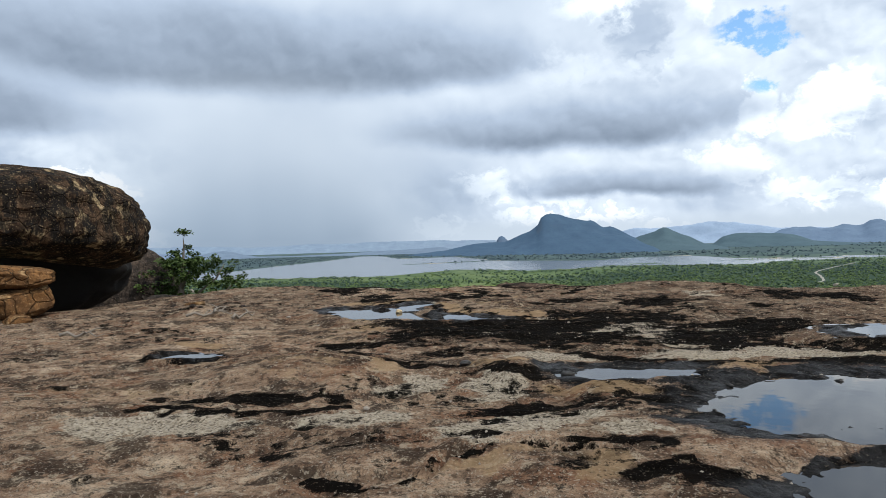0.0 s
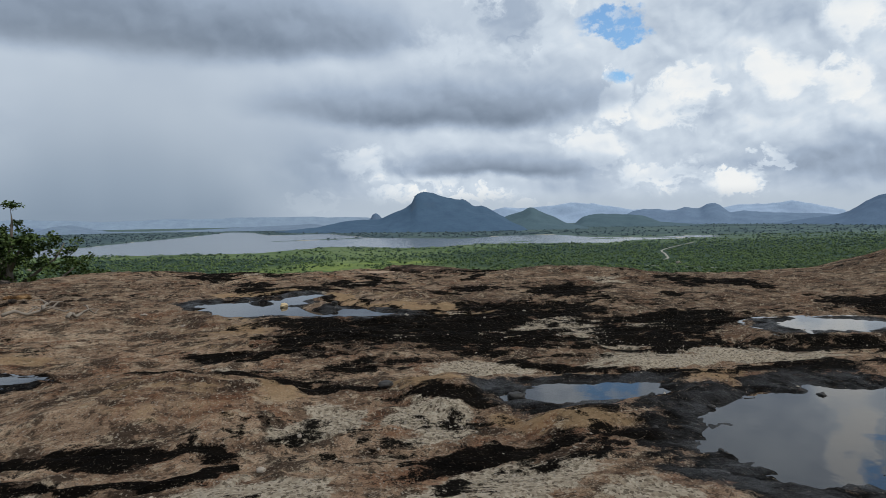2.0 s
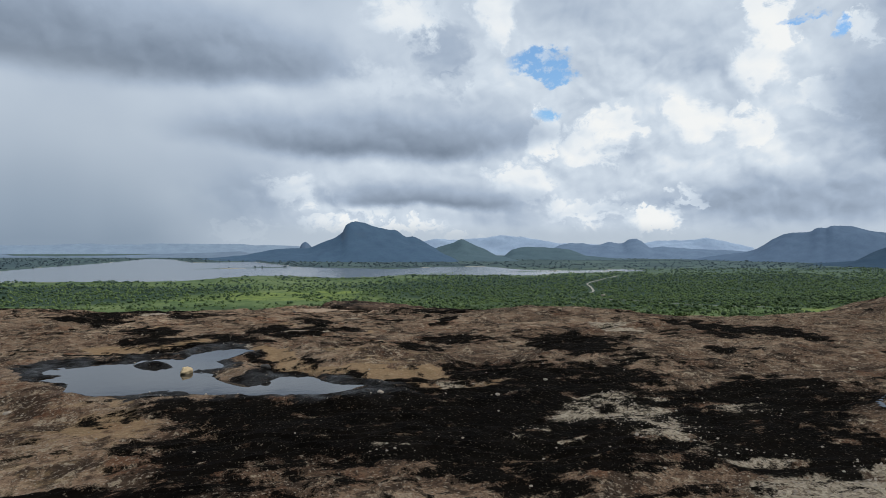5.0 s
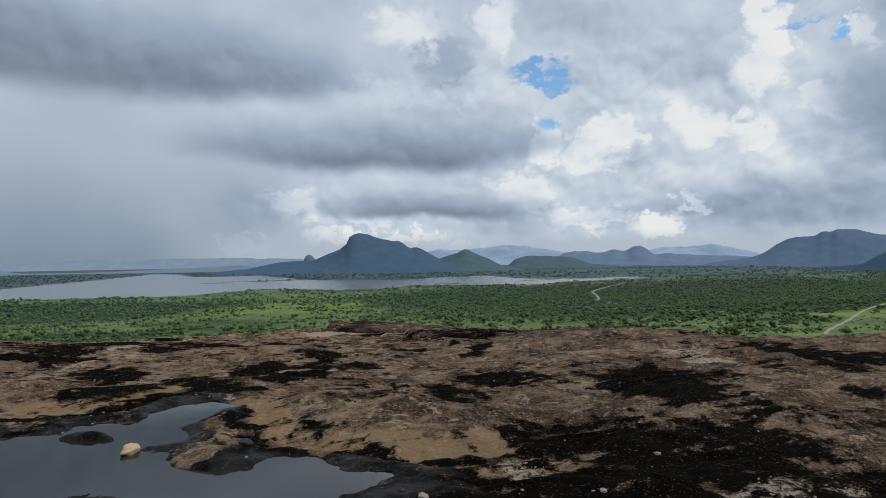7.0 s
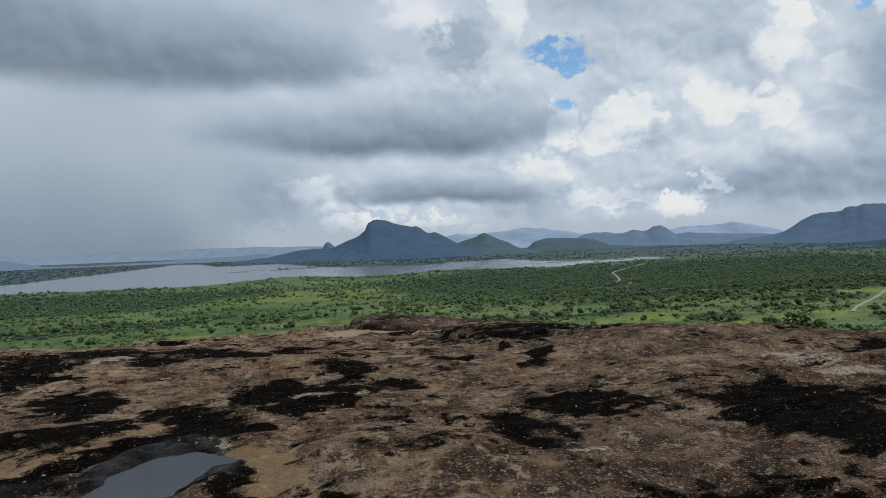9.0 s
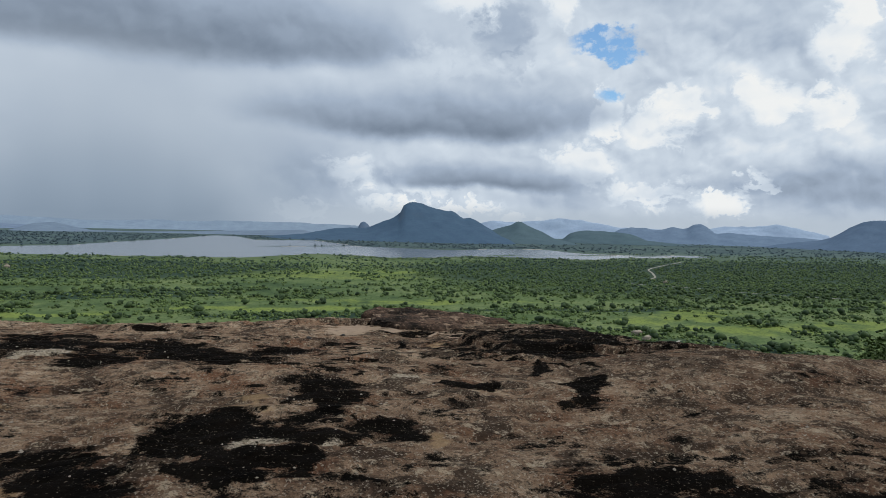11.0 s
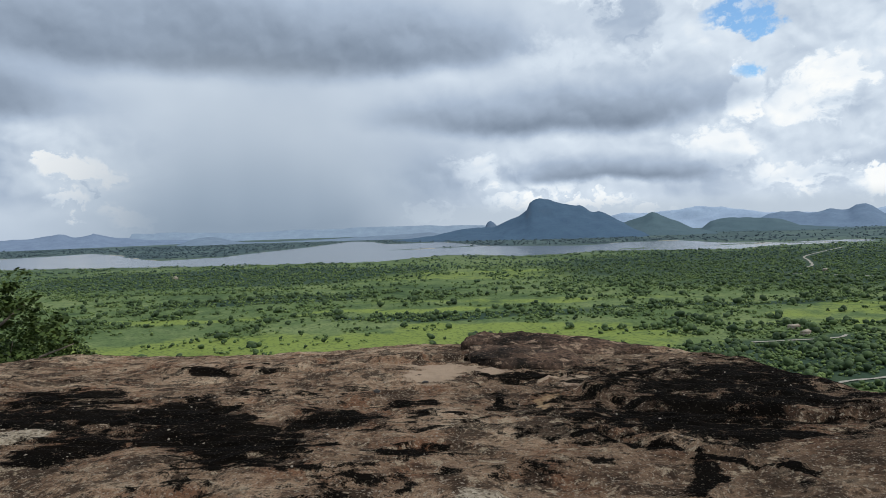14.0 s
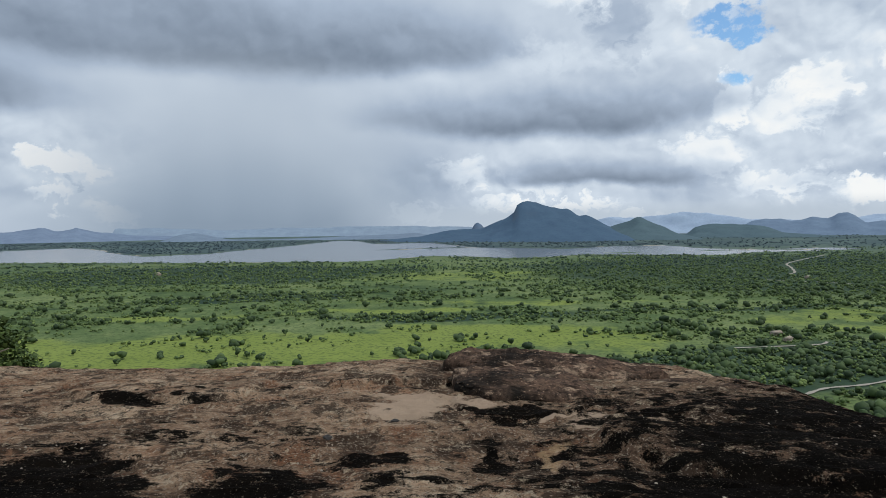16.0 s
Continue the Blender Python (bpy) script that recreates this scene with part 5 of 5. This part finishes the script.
def lush(x, y):
    jx, jy = x + 60 * fbm(x / 90, y / 70, 4, 91), y + 45 * fbm(x / 90, y / 70 + 4, 4, 93)
    v = np.maximum.reduce([spot(jx, jy, -130, 520, 330, 75, 4), spot(jx, jy, -250, 690, 75, 22), spot(jx, jy, 60, 585, 120, 22), 0.6 * spot(jx, jy, 90, 780, 190, 26),
                           0.6 * spot(jx, jy, 420, 640, 120, 40, 20), 0.6 * spot(jx, jy, 520, 560, 150, 40), spot(jx, jy, -40, 715, 120, 16), 0.6 * spot(jx, jy, 250, 1150, 500, 120),
                           0.6 * spot(jx, jy, 1500, 2700, 900, 160), spot(jx, jy, 300, 500, 80, 14), 0.6 * spot(jx, jy, 900, 720, 160, 60), spot(jx, jy, 265, 372, 50, 10)])
    return v


def wood(x, y):
    jx, jy = x + 90 * fbm(x / 120, y / 80, 4, 95), y + 50 * fbm(x / 120, y / 80 + 4, 4, 97)
    # the broad spots around y 1200 also paint cloud shadow into the ground
    v = np.maximum.reduce([spot(jx, jy, 40, 655, 150, 26), spot(jx, jy, -230, 850, 130, 60), spot(jx, jy, 210, 425, 140, 60, 20), spot(jx, jy, 300, 440, 120, 50), spot(jx, jy, 800, 1200, 600, 420),
                           spot(jx, jy, -420, 1250, 420, 220), spot(jx, jy, 1300, 1250, 600, 400), spot(jx, jy, 340, 690, 200, 18), spot(jx, jy, 560, 2300, 400, 40),
                           spot(jx, jy, 40, 2560, 1100, 330), spot(jx, jy, -400, 3000, 1200, 600), spot(jx, jy, -900, 2300, 330, 170), spot(jx, jy, -1900, 3000, 900, 600), spot(jx, jy, 1000, 2150, 160, 40), spot(jx, jy, 472, 1703, 70, 16), spot(jx, jy, 539, 1701, 70, 16), spot(jx, jy, 634, 1654, 70, 16)])
    return v


ROADS = [((660, 1090), (690, 1125), (749, 1233), (800, 1330), (912, 1454), (1073, 1612)), ((245, 484), (311, 489), (330, 500)),
         ((190, 340), (214, 353), (240, 369), (272, 376), (330, 400)), ((640, 560), (684, 591), (800, 660), (947, 753), (1093, 828)), ((560, 990), (638, 924), (700, 840), (790, 780))]


def ground_fields(x, y):
    d = lake_depth(x, y)
    z = PLAIN + np.clip(-d * 0.05, -4, 0.6) + 0.8 * fbm(x / 200, y / 200, 3, 99) * (d < -30)
    z = z + 9 * sstep(np.hypot(x - 10, y - 20), 330, 60)
    # "beyond" grows with distance and drives the painted haze tint
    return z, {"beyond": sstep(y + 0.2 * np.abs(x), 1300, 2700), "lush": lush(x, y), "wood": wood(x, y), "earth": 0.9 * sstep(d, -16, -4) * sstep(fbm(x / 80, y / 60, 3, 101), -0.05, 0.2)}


gx = np.unique(np.concatenate([stretch(-5000, 5000, -1720, 1440, 14, 1.2)]))
gy = np.unique(np.concatenate([np.arange(-5000, 280, 220), np.arange(280, 1560, 16), np.arange(1560, 3450, 11), stretch(3450, 5000, 3450, 3500, 20, 1.25)]))
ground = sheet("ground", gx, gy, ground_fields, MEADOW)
tagged(ground, "green plain of meadow and scrub reaching to the hills", "plain", kind="structure")
water = sheet("water", np.linspace(-1760, 1460, 60), np.linspace(1540, 3450, 40), lambda x, y: (x * 0 + PLAIN - 0.25, {}), LAKE)
tagged(water, "wide grey lake with low wooded shores", "lake", kind="structure")


def ribbon(pts, width):
    bm = bmesh.new()
    p = [Vector((a, b, 0)) for a, b in pts]
    dense = []
    for i in range(len(p) - 1):
        a, b, c, d = p[max(i - 1, 0)], p[i], p[i + 1], p[min(i + 2, len(p) - 1)]
        for k in range(8):
            u = k / 8
            dense.append(0.5 * ((2 * b) + (c - a) * u + (2 * a - 5 * b + 4 * c - d) * u * u + (3 * b - a - 3 * c + d) * u ** 3))
    dense.append(p[-1])
    prev = None
    for i, q in enumerate(dense):
        dr = (dense[min(i + 1, len(dense) - 1)] - dense[max(i - 1, 0)]).normalized()
        s = Vector((-dr.y, dr.x, 0)) * width * (0.5 + 0.15 * math.sin(i * 1.7))
        zz = [float(ground_fields(np.array([[e.x]]), np.array([[e.y]]))[0][0, 0]) + 0.6 for e in (q + s, q - s)]
        cur = (bm.verts.new((q.x + s.x, q.y + s.y, zz[0])), bm.verts.new((q.x - s.x, q.y - s.y, zz[1])))
        if prev:
            bm.faces.new((prev[0], prev[1], cur[1], cur[0]))
        prev = cur
    ob = part("road", bm, ROAD)
    tagged(ob, "pale dirt road winding through the plain", "road", kind="structure")


for r_ in ROADS:
    ribbon(r_, 4.5 if r_[0][1] > 500 else 2.4)


def range_of_hills(name, label, depth, mat, xs_, profile, seed, rough=0.10, step=16, base=PLAIN - 6):
    """A far range: its crest follows the profile's heights along bearing-wise places, its slopes fall away to both sides."""
    (x0, y0), (x1, y1) = xs_
    ax = Vector((x1 - x0, y1 - y0, 0))
    ln = ax.length
    ax.normalize()
    nrm = Vector((ax.y, -ax.x, 0))  # towards the viewer
    us = np.arange(0, ln + step, step)
    vs = np.linspace(-1, 1, 41)
    U, V = np.meshgrid(us, vs)
    px, ph = zip(*profile)
    crest = np.interp(U / ln, px, ph)
    h = crest - base
    warp = 0.22 * fbm(U / 240, V * 1.8, 4, seed)
    fall = np.clip(1 - np.abs(V + warp * (1 - np.abs(V))) ** 1.15, 0, 1)
    ridges = 1 + rough * fbm(U / 130, V * 4, 5, seed + 5) * (1 - fall * 0.6)
    Z = base + h * np.clip(fall ** 1.1 * ridges, 0, 1.04) + 9 * rough * fbm(U / 40, V * 8, 4, seed + 9) + 22 * rough * fbm(U / 75 + 0.6 * V, V * 1.6, 3, seed + 13) * fall * (1 - fall) * 2
    D = V * depth
    X, Y = x0 + ax.x * U + nrm.x * D, y0 + ax.y * U + nrm.y * D
    n, k = len(us), len(vs)
    i = np.arange(n * k).reshape(k, n)
    f = np.stack([i[:-1, :-1], i[:-1, 1:], i[1:, 1:], i[1:, :-1]], -1).reshape(-1, 4)
    me = bpy.data.meshes.new(name)
    me.from_pydata(np.stack([X, Y, Z], -1).reshape(-1, 3).tolist(), [], f.tolist())
    me.shade_smooth()
    me.materials.append(mat)
    return tagged(new(name, me), label, "mountain", kind="structure")


# aerial haze and rain veil are painted into these base colours
HAZED_WOOD = distant("hazed_wooded_slope", (0.066, 0.112, 0.168), (0.15, 0.17, 0.19), rock_amount=0.25)
NEAR_HILL = distant("hazed_rocky_slope", (0.085, 0.130, 0.150), (0.30, 0.29, 0.25), rock_amount=0.7)
RIGHT_HILL = distant("hazed_right_slope", (0.105, 0.155, 0.225), (0.15, 0.19, 0.24))
RIGHT_DARK = distant("hazed_dark_slope", (0.045, 0.080, 0.120), (0.08, 0.11, 0.13))
FAINT = distant("hazed_faint_range", (0.34, 0.43, 0.55), (0.34, 0.43, 0.55), rock_amount=0.1)
DOME = distant("hazed_pale_dome", (0.150, 0.210, 0.290), (0.16, 0.21, 0.28), rock_amount=0.2)
RAINY = distant("rain_tinted_range", (0.170, 0.225, 0.310), (0.17, 0.22, 0.30), rock_amount=0.1)
VEILED = distant("rain_tinted_shore", (0.168, 0.222, 0.288), (0.168, 0.22, 0.285), rock_amount=0.1)
MISTY = distant("mist_tinted_horizon", (0.225, 0.292, 0.370), (0.225, 0.29, 0.37), rock_amount=0.1)

range_of_hills("backdrop_1", "flat-topped mountain coloured haze blue, with a steep wooded shoulder", 420, HAZED_WOOD, ((-260, 3360), (1060, 3160)),
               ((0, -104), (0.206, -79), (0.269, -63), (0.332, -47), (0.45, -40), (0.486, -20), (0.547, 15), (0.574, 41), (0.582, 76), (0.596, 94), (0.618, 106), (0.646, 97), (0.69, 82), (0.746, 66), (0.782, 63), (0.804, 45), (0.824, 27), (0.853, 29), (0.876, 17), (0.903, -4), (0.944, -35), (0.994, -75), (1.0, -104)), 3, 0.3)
range_of_hills("backdrop_2", "small pointed rocky green hill with haze tint beside the mountain", 260, NEAR_HILL, ((860, 3230), (1420, 3020)),
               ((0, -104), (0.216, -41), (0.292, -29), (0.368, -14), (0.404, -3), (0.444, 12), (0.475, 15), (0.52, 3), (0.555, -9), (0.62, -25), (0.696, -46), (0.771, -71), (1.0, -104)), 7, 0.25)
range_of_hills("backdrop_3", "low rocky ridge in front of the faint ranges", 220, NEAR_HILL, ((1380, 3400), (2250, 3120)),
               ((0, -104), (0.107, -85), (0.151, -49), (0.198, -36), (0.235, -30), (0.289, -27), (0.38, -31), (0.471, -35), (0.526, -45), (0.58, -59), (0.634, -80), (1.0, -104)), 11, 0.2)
range_of_hills("backdrop_4", "conical dome hill tinted haze blue among low hills on the horizon", 300, DOME, ((1800, 3960), (3250, 3060)),
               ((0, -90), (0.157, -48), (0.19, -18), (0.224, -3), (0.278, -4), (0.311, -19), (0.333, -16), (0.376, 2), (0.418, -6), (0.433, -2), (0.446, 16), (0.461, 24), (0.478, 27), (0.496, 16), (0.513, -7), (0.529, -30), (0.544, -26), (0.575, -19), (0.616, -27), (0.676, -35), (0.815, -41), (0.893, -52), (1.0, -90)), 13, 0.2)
range_of_hills("backdrop_5", "long mountain tinted haze blue, rising to a lumpy crest", 420, RIGHT_HILL, ((2700, 3400), (3900, 2000)),
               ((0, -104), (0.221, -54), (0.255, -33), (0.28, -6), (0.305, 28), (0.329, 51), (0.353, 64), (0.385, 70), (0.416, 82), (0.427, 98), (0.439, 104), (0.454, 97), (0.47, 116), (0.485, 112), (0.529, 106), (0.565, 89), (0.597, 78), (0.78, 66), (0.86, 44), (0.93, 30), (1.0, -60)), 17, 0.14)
range_of_hills("backdrop_6", "dark wooded mountain tinted haze blue near the ridge", 380, RIGHT_DARK, ((2700, 2450), (3250, 1450)),
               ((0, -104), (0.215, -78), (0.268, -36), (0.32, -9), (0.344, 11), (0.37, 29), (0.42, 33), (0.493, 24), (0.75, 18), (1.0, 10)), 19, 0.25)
range_of_hills("backdrop_7", "range across the lake in a painted rain-veil grey", 360, RAINY, ((-3300, 3300), (-1200, 4450)),
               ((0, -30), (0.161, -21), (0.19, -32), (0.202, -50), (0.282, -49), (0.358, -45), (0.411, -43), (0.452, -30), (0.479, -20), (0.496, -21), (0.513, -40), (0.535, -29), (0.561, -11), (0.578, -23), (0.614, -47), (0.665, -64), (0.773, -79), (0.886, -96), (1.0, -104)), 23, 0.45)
range_of_hills("backdrop_8", "low wooded hill on the far shore in rain-veil tint", 200, VEILED, ((-1750, 3650), (120, 3700)),
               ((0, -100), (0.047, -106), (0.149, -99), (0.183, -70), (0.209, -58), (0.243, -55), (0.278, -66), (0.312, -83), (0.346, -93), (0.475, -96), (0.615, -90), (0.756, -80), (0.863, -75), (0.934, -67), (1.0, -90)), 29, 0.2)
range_of_hills("backdrop_9", "range on the far horizon tinted faint haze blue", 160, FAINT, ((500, 4850), (3500, 3480)),
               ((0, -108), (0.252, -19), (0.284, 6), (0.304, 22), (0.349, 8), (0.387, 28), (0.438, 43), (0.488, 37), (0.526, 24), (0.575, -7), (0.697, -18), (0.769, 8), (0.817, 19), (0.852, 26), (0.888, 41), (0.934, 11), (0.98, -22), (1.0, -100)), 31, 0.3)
range_of_hills("backdrop_10", "faint horizon ridge tinted mist grey behind the rain", 160, MISTY, ((-2100, 4400), (900, 4780)),
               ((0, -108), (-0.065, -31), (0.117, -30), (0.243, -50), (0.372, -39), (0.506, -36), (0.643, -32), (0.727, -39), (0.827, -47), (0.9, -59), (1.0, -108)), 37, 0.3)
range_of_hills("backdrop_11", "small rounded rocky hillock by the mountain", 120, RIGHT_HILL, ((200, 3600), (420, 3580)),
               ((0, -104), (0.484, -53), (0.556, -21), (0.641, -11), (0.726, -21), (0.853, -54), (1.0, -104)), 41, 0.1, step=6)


# ---- woods of the plain ----
def ico(sub):
    bm = bmesh.new()
    bmesh.ops.create_icosphere(bm, subdivisions=sub, radius=1.0)
    v = np.array([q.co[:] for q in bm.verts])
    f = np.array([[q.index for q in p.verts] for p in bm.faces])
    bm.free()
    return v, f


def crowns(name, pts, sizes, blobs, sub, seed, label, category="trees", mat=CROWN):
    """Many small tree crowns in one mesh, each of several uneven clumps."""
    r = np.random.default_rng(seed)
    v, f = ico(sub)
    n = len(pts) * blobs
    P, S = np.repeat(pts, blobs, 0), np.repeat(sizes, blobs)
    off = r.normal(0, 1, (n, 3)) * np.array([0.42, 0.42, 0.22])
    rad = S * r.uniform(0.42, 0.75, n)
    jig = r.uniform(0.72, 1.25, (n, len(v), 1))
    co = v[None] * jig * rad[:, None, None] * np.array([1, 1, 0.85]) + (P + off * S[:, None] + np.array([0, 0, 1])[None] * (S * 0.62)[:, None])[:, None]
    fa = (f[None] + len(v) * np.arange(n)[:, None, None]).reshape(-1, 3)
    me = bpy.data.meshes.new(name)
    me.vertices.add(n * len(v))
    me.vertices.foreach_set("co", co.astype(np.float32).ravel())
    me.loops.add(fa.size)
    me.loops.foreach_set("vertex_index", fa.astype(np.int32).ravel())
    me.polygons.add(len(fa))
    me.polygons.foreach_set("loop_start", np.arange(0, fa.size, 3, dtype=np.int32))
    me.update(calc_edges=True)
    me.materials.append(mat)
    return tagged(new(name, me), label, category, kind="stuff")


def scatter(n, seed, y0, y1, half, bias):
    r = np.random.default_rng(seed)
    y = y0 + (y1 - y0) * r.uniform(0, 1, n) ** bias
    x = r.uniform(-1, 1, n) * half * y + 0.32 * y
    d = lake_depth(x, y)
    want = 0.07 + 0.90 * sstep(fbm(x / 60, y / 42, 5, 111, 0.62), -0.08, 0.24) + 1.2 * wood(x, y) - 0.80 * lush(x, y)
    for pts in ROADS:
        for (ax, ay), (bx, by) in zip(pts, pts[1:]):
            L = math.hypot(bx - ax, by - ay)
            u = np.clip(((x - ax) * (bx - ax) + (y - ay) * (by - ay)) / L ** 2, 0, 1)
            want = np.where(np.hypot(x - ax - u * (bx - ax), y - ay - u * (by - ay)) < 9, -1, want)
    ok = (d < -8) & (r.uniform(0, 1, n) < want) & ~((np.hypot(x, y - 20) < 230))
    x, y = x[ok], y[ok]
    z = ground_fields(x[None], y[None])[0][0]
    return np.stack([x, y, z], -1), r


pts, r_ = scatter(6600, 201, 300, 900, 1.45, 1.0)
crowns("woods", pts, 2.0 + 3.8 * r_.uniform(0, 1, len(pts)) ** 2.2, 4, 1, 202, "round green trees scattered on the near plain")
pts, r_ = scatter(43000, 207, 300, 1000, 1.45, 1.0)
crowns("woods", pts, 0.7 + 1.9 * r_.uniform(0, 1, len(pts)) ** 1.8, 3, 0, 208, "low green scrub scattered on the near plain", mat=SCRUB)
pts, r_ = scatter(6600, 203, 880, 1300, 1.45, 1.0)
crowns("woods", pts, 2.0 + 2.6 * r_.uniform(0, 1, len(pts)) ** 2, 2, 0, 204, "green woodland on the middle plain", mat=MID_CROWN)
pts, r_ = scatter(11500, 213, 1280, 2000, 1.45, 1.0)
crowns("woods", pts, 2.2 + 2.4 * r_.uniform(0, 1, len(pts)) ** 2, 2, 0, 214, "green woodland before the lake, tinted blue for distance and shadow", mat=WOOD_HAZED)
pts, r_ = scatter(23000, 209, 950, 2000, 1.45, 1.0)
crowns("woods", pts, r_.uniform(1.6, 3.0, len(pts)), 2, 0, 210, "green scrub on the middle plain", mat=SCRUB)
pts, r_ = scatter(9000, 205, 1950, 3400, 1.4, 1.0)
crowns("woods", pts, r_.uniform(3.0, 5.5, len(pts)), 2, 0, 206, "dark woodland beyond the lake, its crowns tinted haze blue", mat=CROWN_HAZED)


def plain_tree(seed, h, w):
    r = random.Random(seed)
    t = empty("tree", 0, 0, PLAIN, "round-crowned dark green tree standing on the meadow", "tree", "trees on the meadow")
    bm = bmesh.new()
    tube(bm, [(0, 0, -0.5), (0.1, 0, h * 0.25), (0.05, 0.1, h * 0.6)], [0.35, 0.26, 0.1], 6)
    part("trunk", bm, BARK, t)
    bm = bmesh.new()
    for k in range(9):
        a, q = r.uniform(0, 6.283), r.uniform(0.1, 0.62)
        s = w * r.uniform(0.3, 0.5)
        lump(bm, s, s, s * 0.85, r.randint(1, 90), 0.45, 2, 2.0, at=(w * q * math.cos(a), w * q * math.sin(a), h * r.uniform(0.35, 0.82)))
    part("crown", bm, CROWN, t)
    return t


kinds = [plain_tree(301, 7.5, 4.2), plain_tree(302, 6.0, 4.4), plain_tree(303, 8.5, 4.0), plain_tree(304, 4.2, 3.4)]
spots = [(-119, 574), (-115, 473), (-137, 489), (-145, 456), (-216, 466), (-180, 548), (-92, 535), (-69, 519), (-34, 478), (-2, 534), (75, 510), (10, 535),
         (121, 502), (115, 469), (133, 494), (82, 708), (-127, 482), (-27, 600), (-92, 613), (-11, 631), (257, 517), (247, 463), (259, 434), (268, 417), (285,
         491), (297, 431), (206, 457), (216, 521), (203, 548), (193, 578), (-61, 689), (-182, 625), (-245, 648), (314, 467), (297, 406), (37, 514), (48, 537),
         (-285, 484), (-266, 502), (150, 499)]
rt = random.Random(9)
for i, (x, y) in enumerate(spots):
    k = kinds[i % 4]
    z = float(ground_fields(np.array([[float(x)]]), np.array([[float(y)]]))[0][0, 0])
    m = pose(x, y, z, 0, 0, rt.uniform(0, 360)) @ Matrix.Diagonal((*[rt.uniform(0.6, 1.05)] * 3, 1))
    if i < 4:
        k.matrix_basis = m
    else:
        copy_thing(k, m)


def hut(x, y, turn):
    z = float(ground_fields(np.array([[float(x)]]), np.array([[float(y)]]))[0][0, 0])
    h = empty("house", x, y, z, "small pale-walled house among trees on the plain", "house", "houses on the plain", turn)
    bm = bmesh.new()
    bmesh.ops.create_cube(bm, size=1.0, matrix=Matrix.Translation((0, 0, 1.5)) @ Matrix.Diagonal((8, 5, 3, 1)))
    part("wall", bm, PEBBLE, h)
    bm = bmesh.new()
    a = [bm.verts.new(q) for q in ((-4.6, -3.2, 2.9), (4.6, -3.2, 2.9), (4.6, 3.2, 2.9), (-4.6, 3.2, 2.9), (-4.6, 0, 4.6), (4.6, 0, 4.6))]
    for q in ((0, 1, 5, 4), (2, 3, 4, 5), (1, 2, 5), (3, 0, 4), (3, 2, 1, 0)):
        bm.faces.new([a[k] for k in q])
    part("roof", bm, PEBBLE, h, "low pitched roof")


for x, y, turn in ((305, 530, 10), (300, 505, 40), (-520, 1270, 15), (-505, 1240, 60), (640, 1010, 20)):
    hut(x, y, turn)
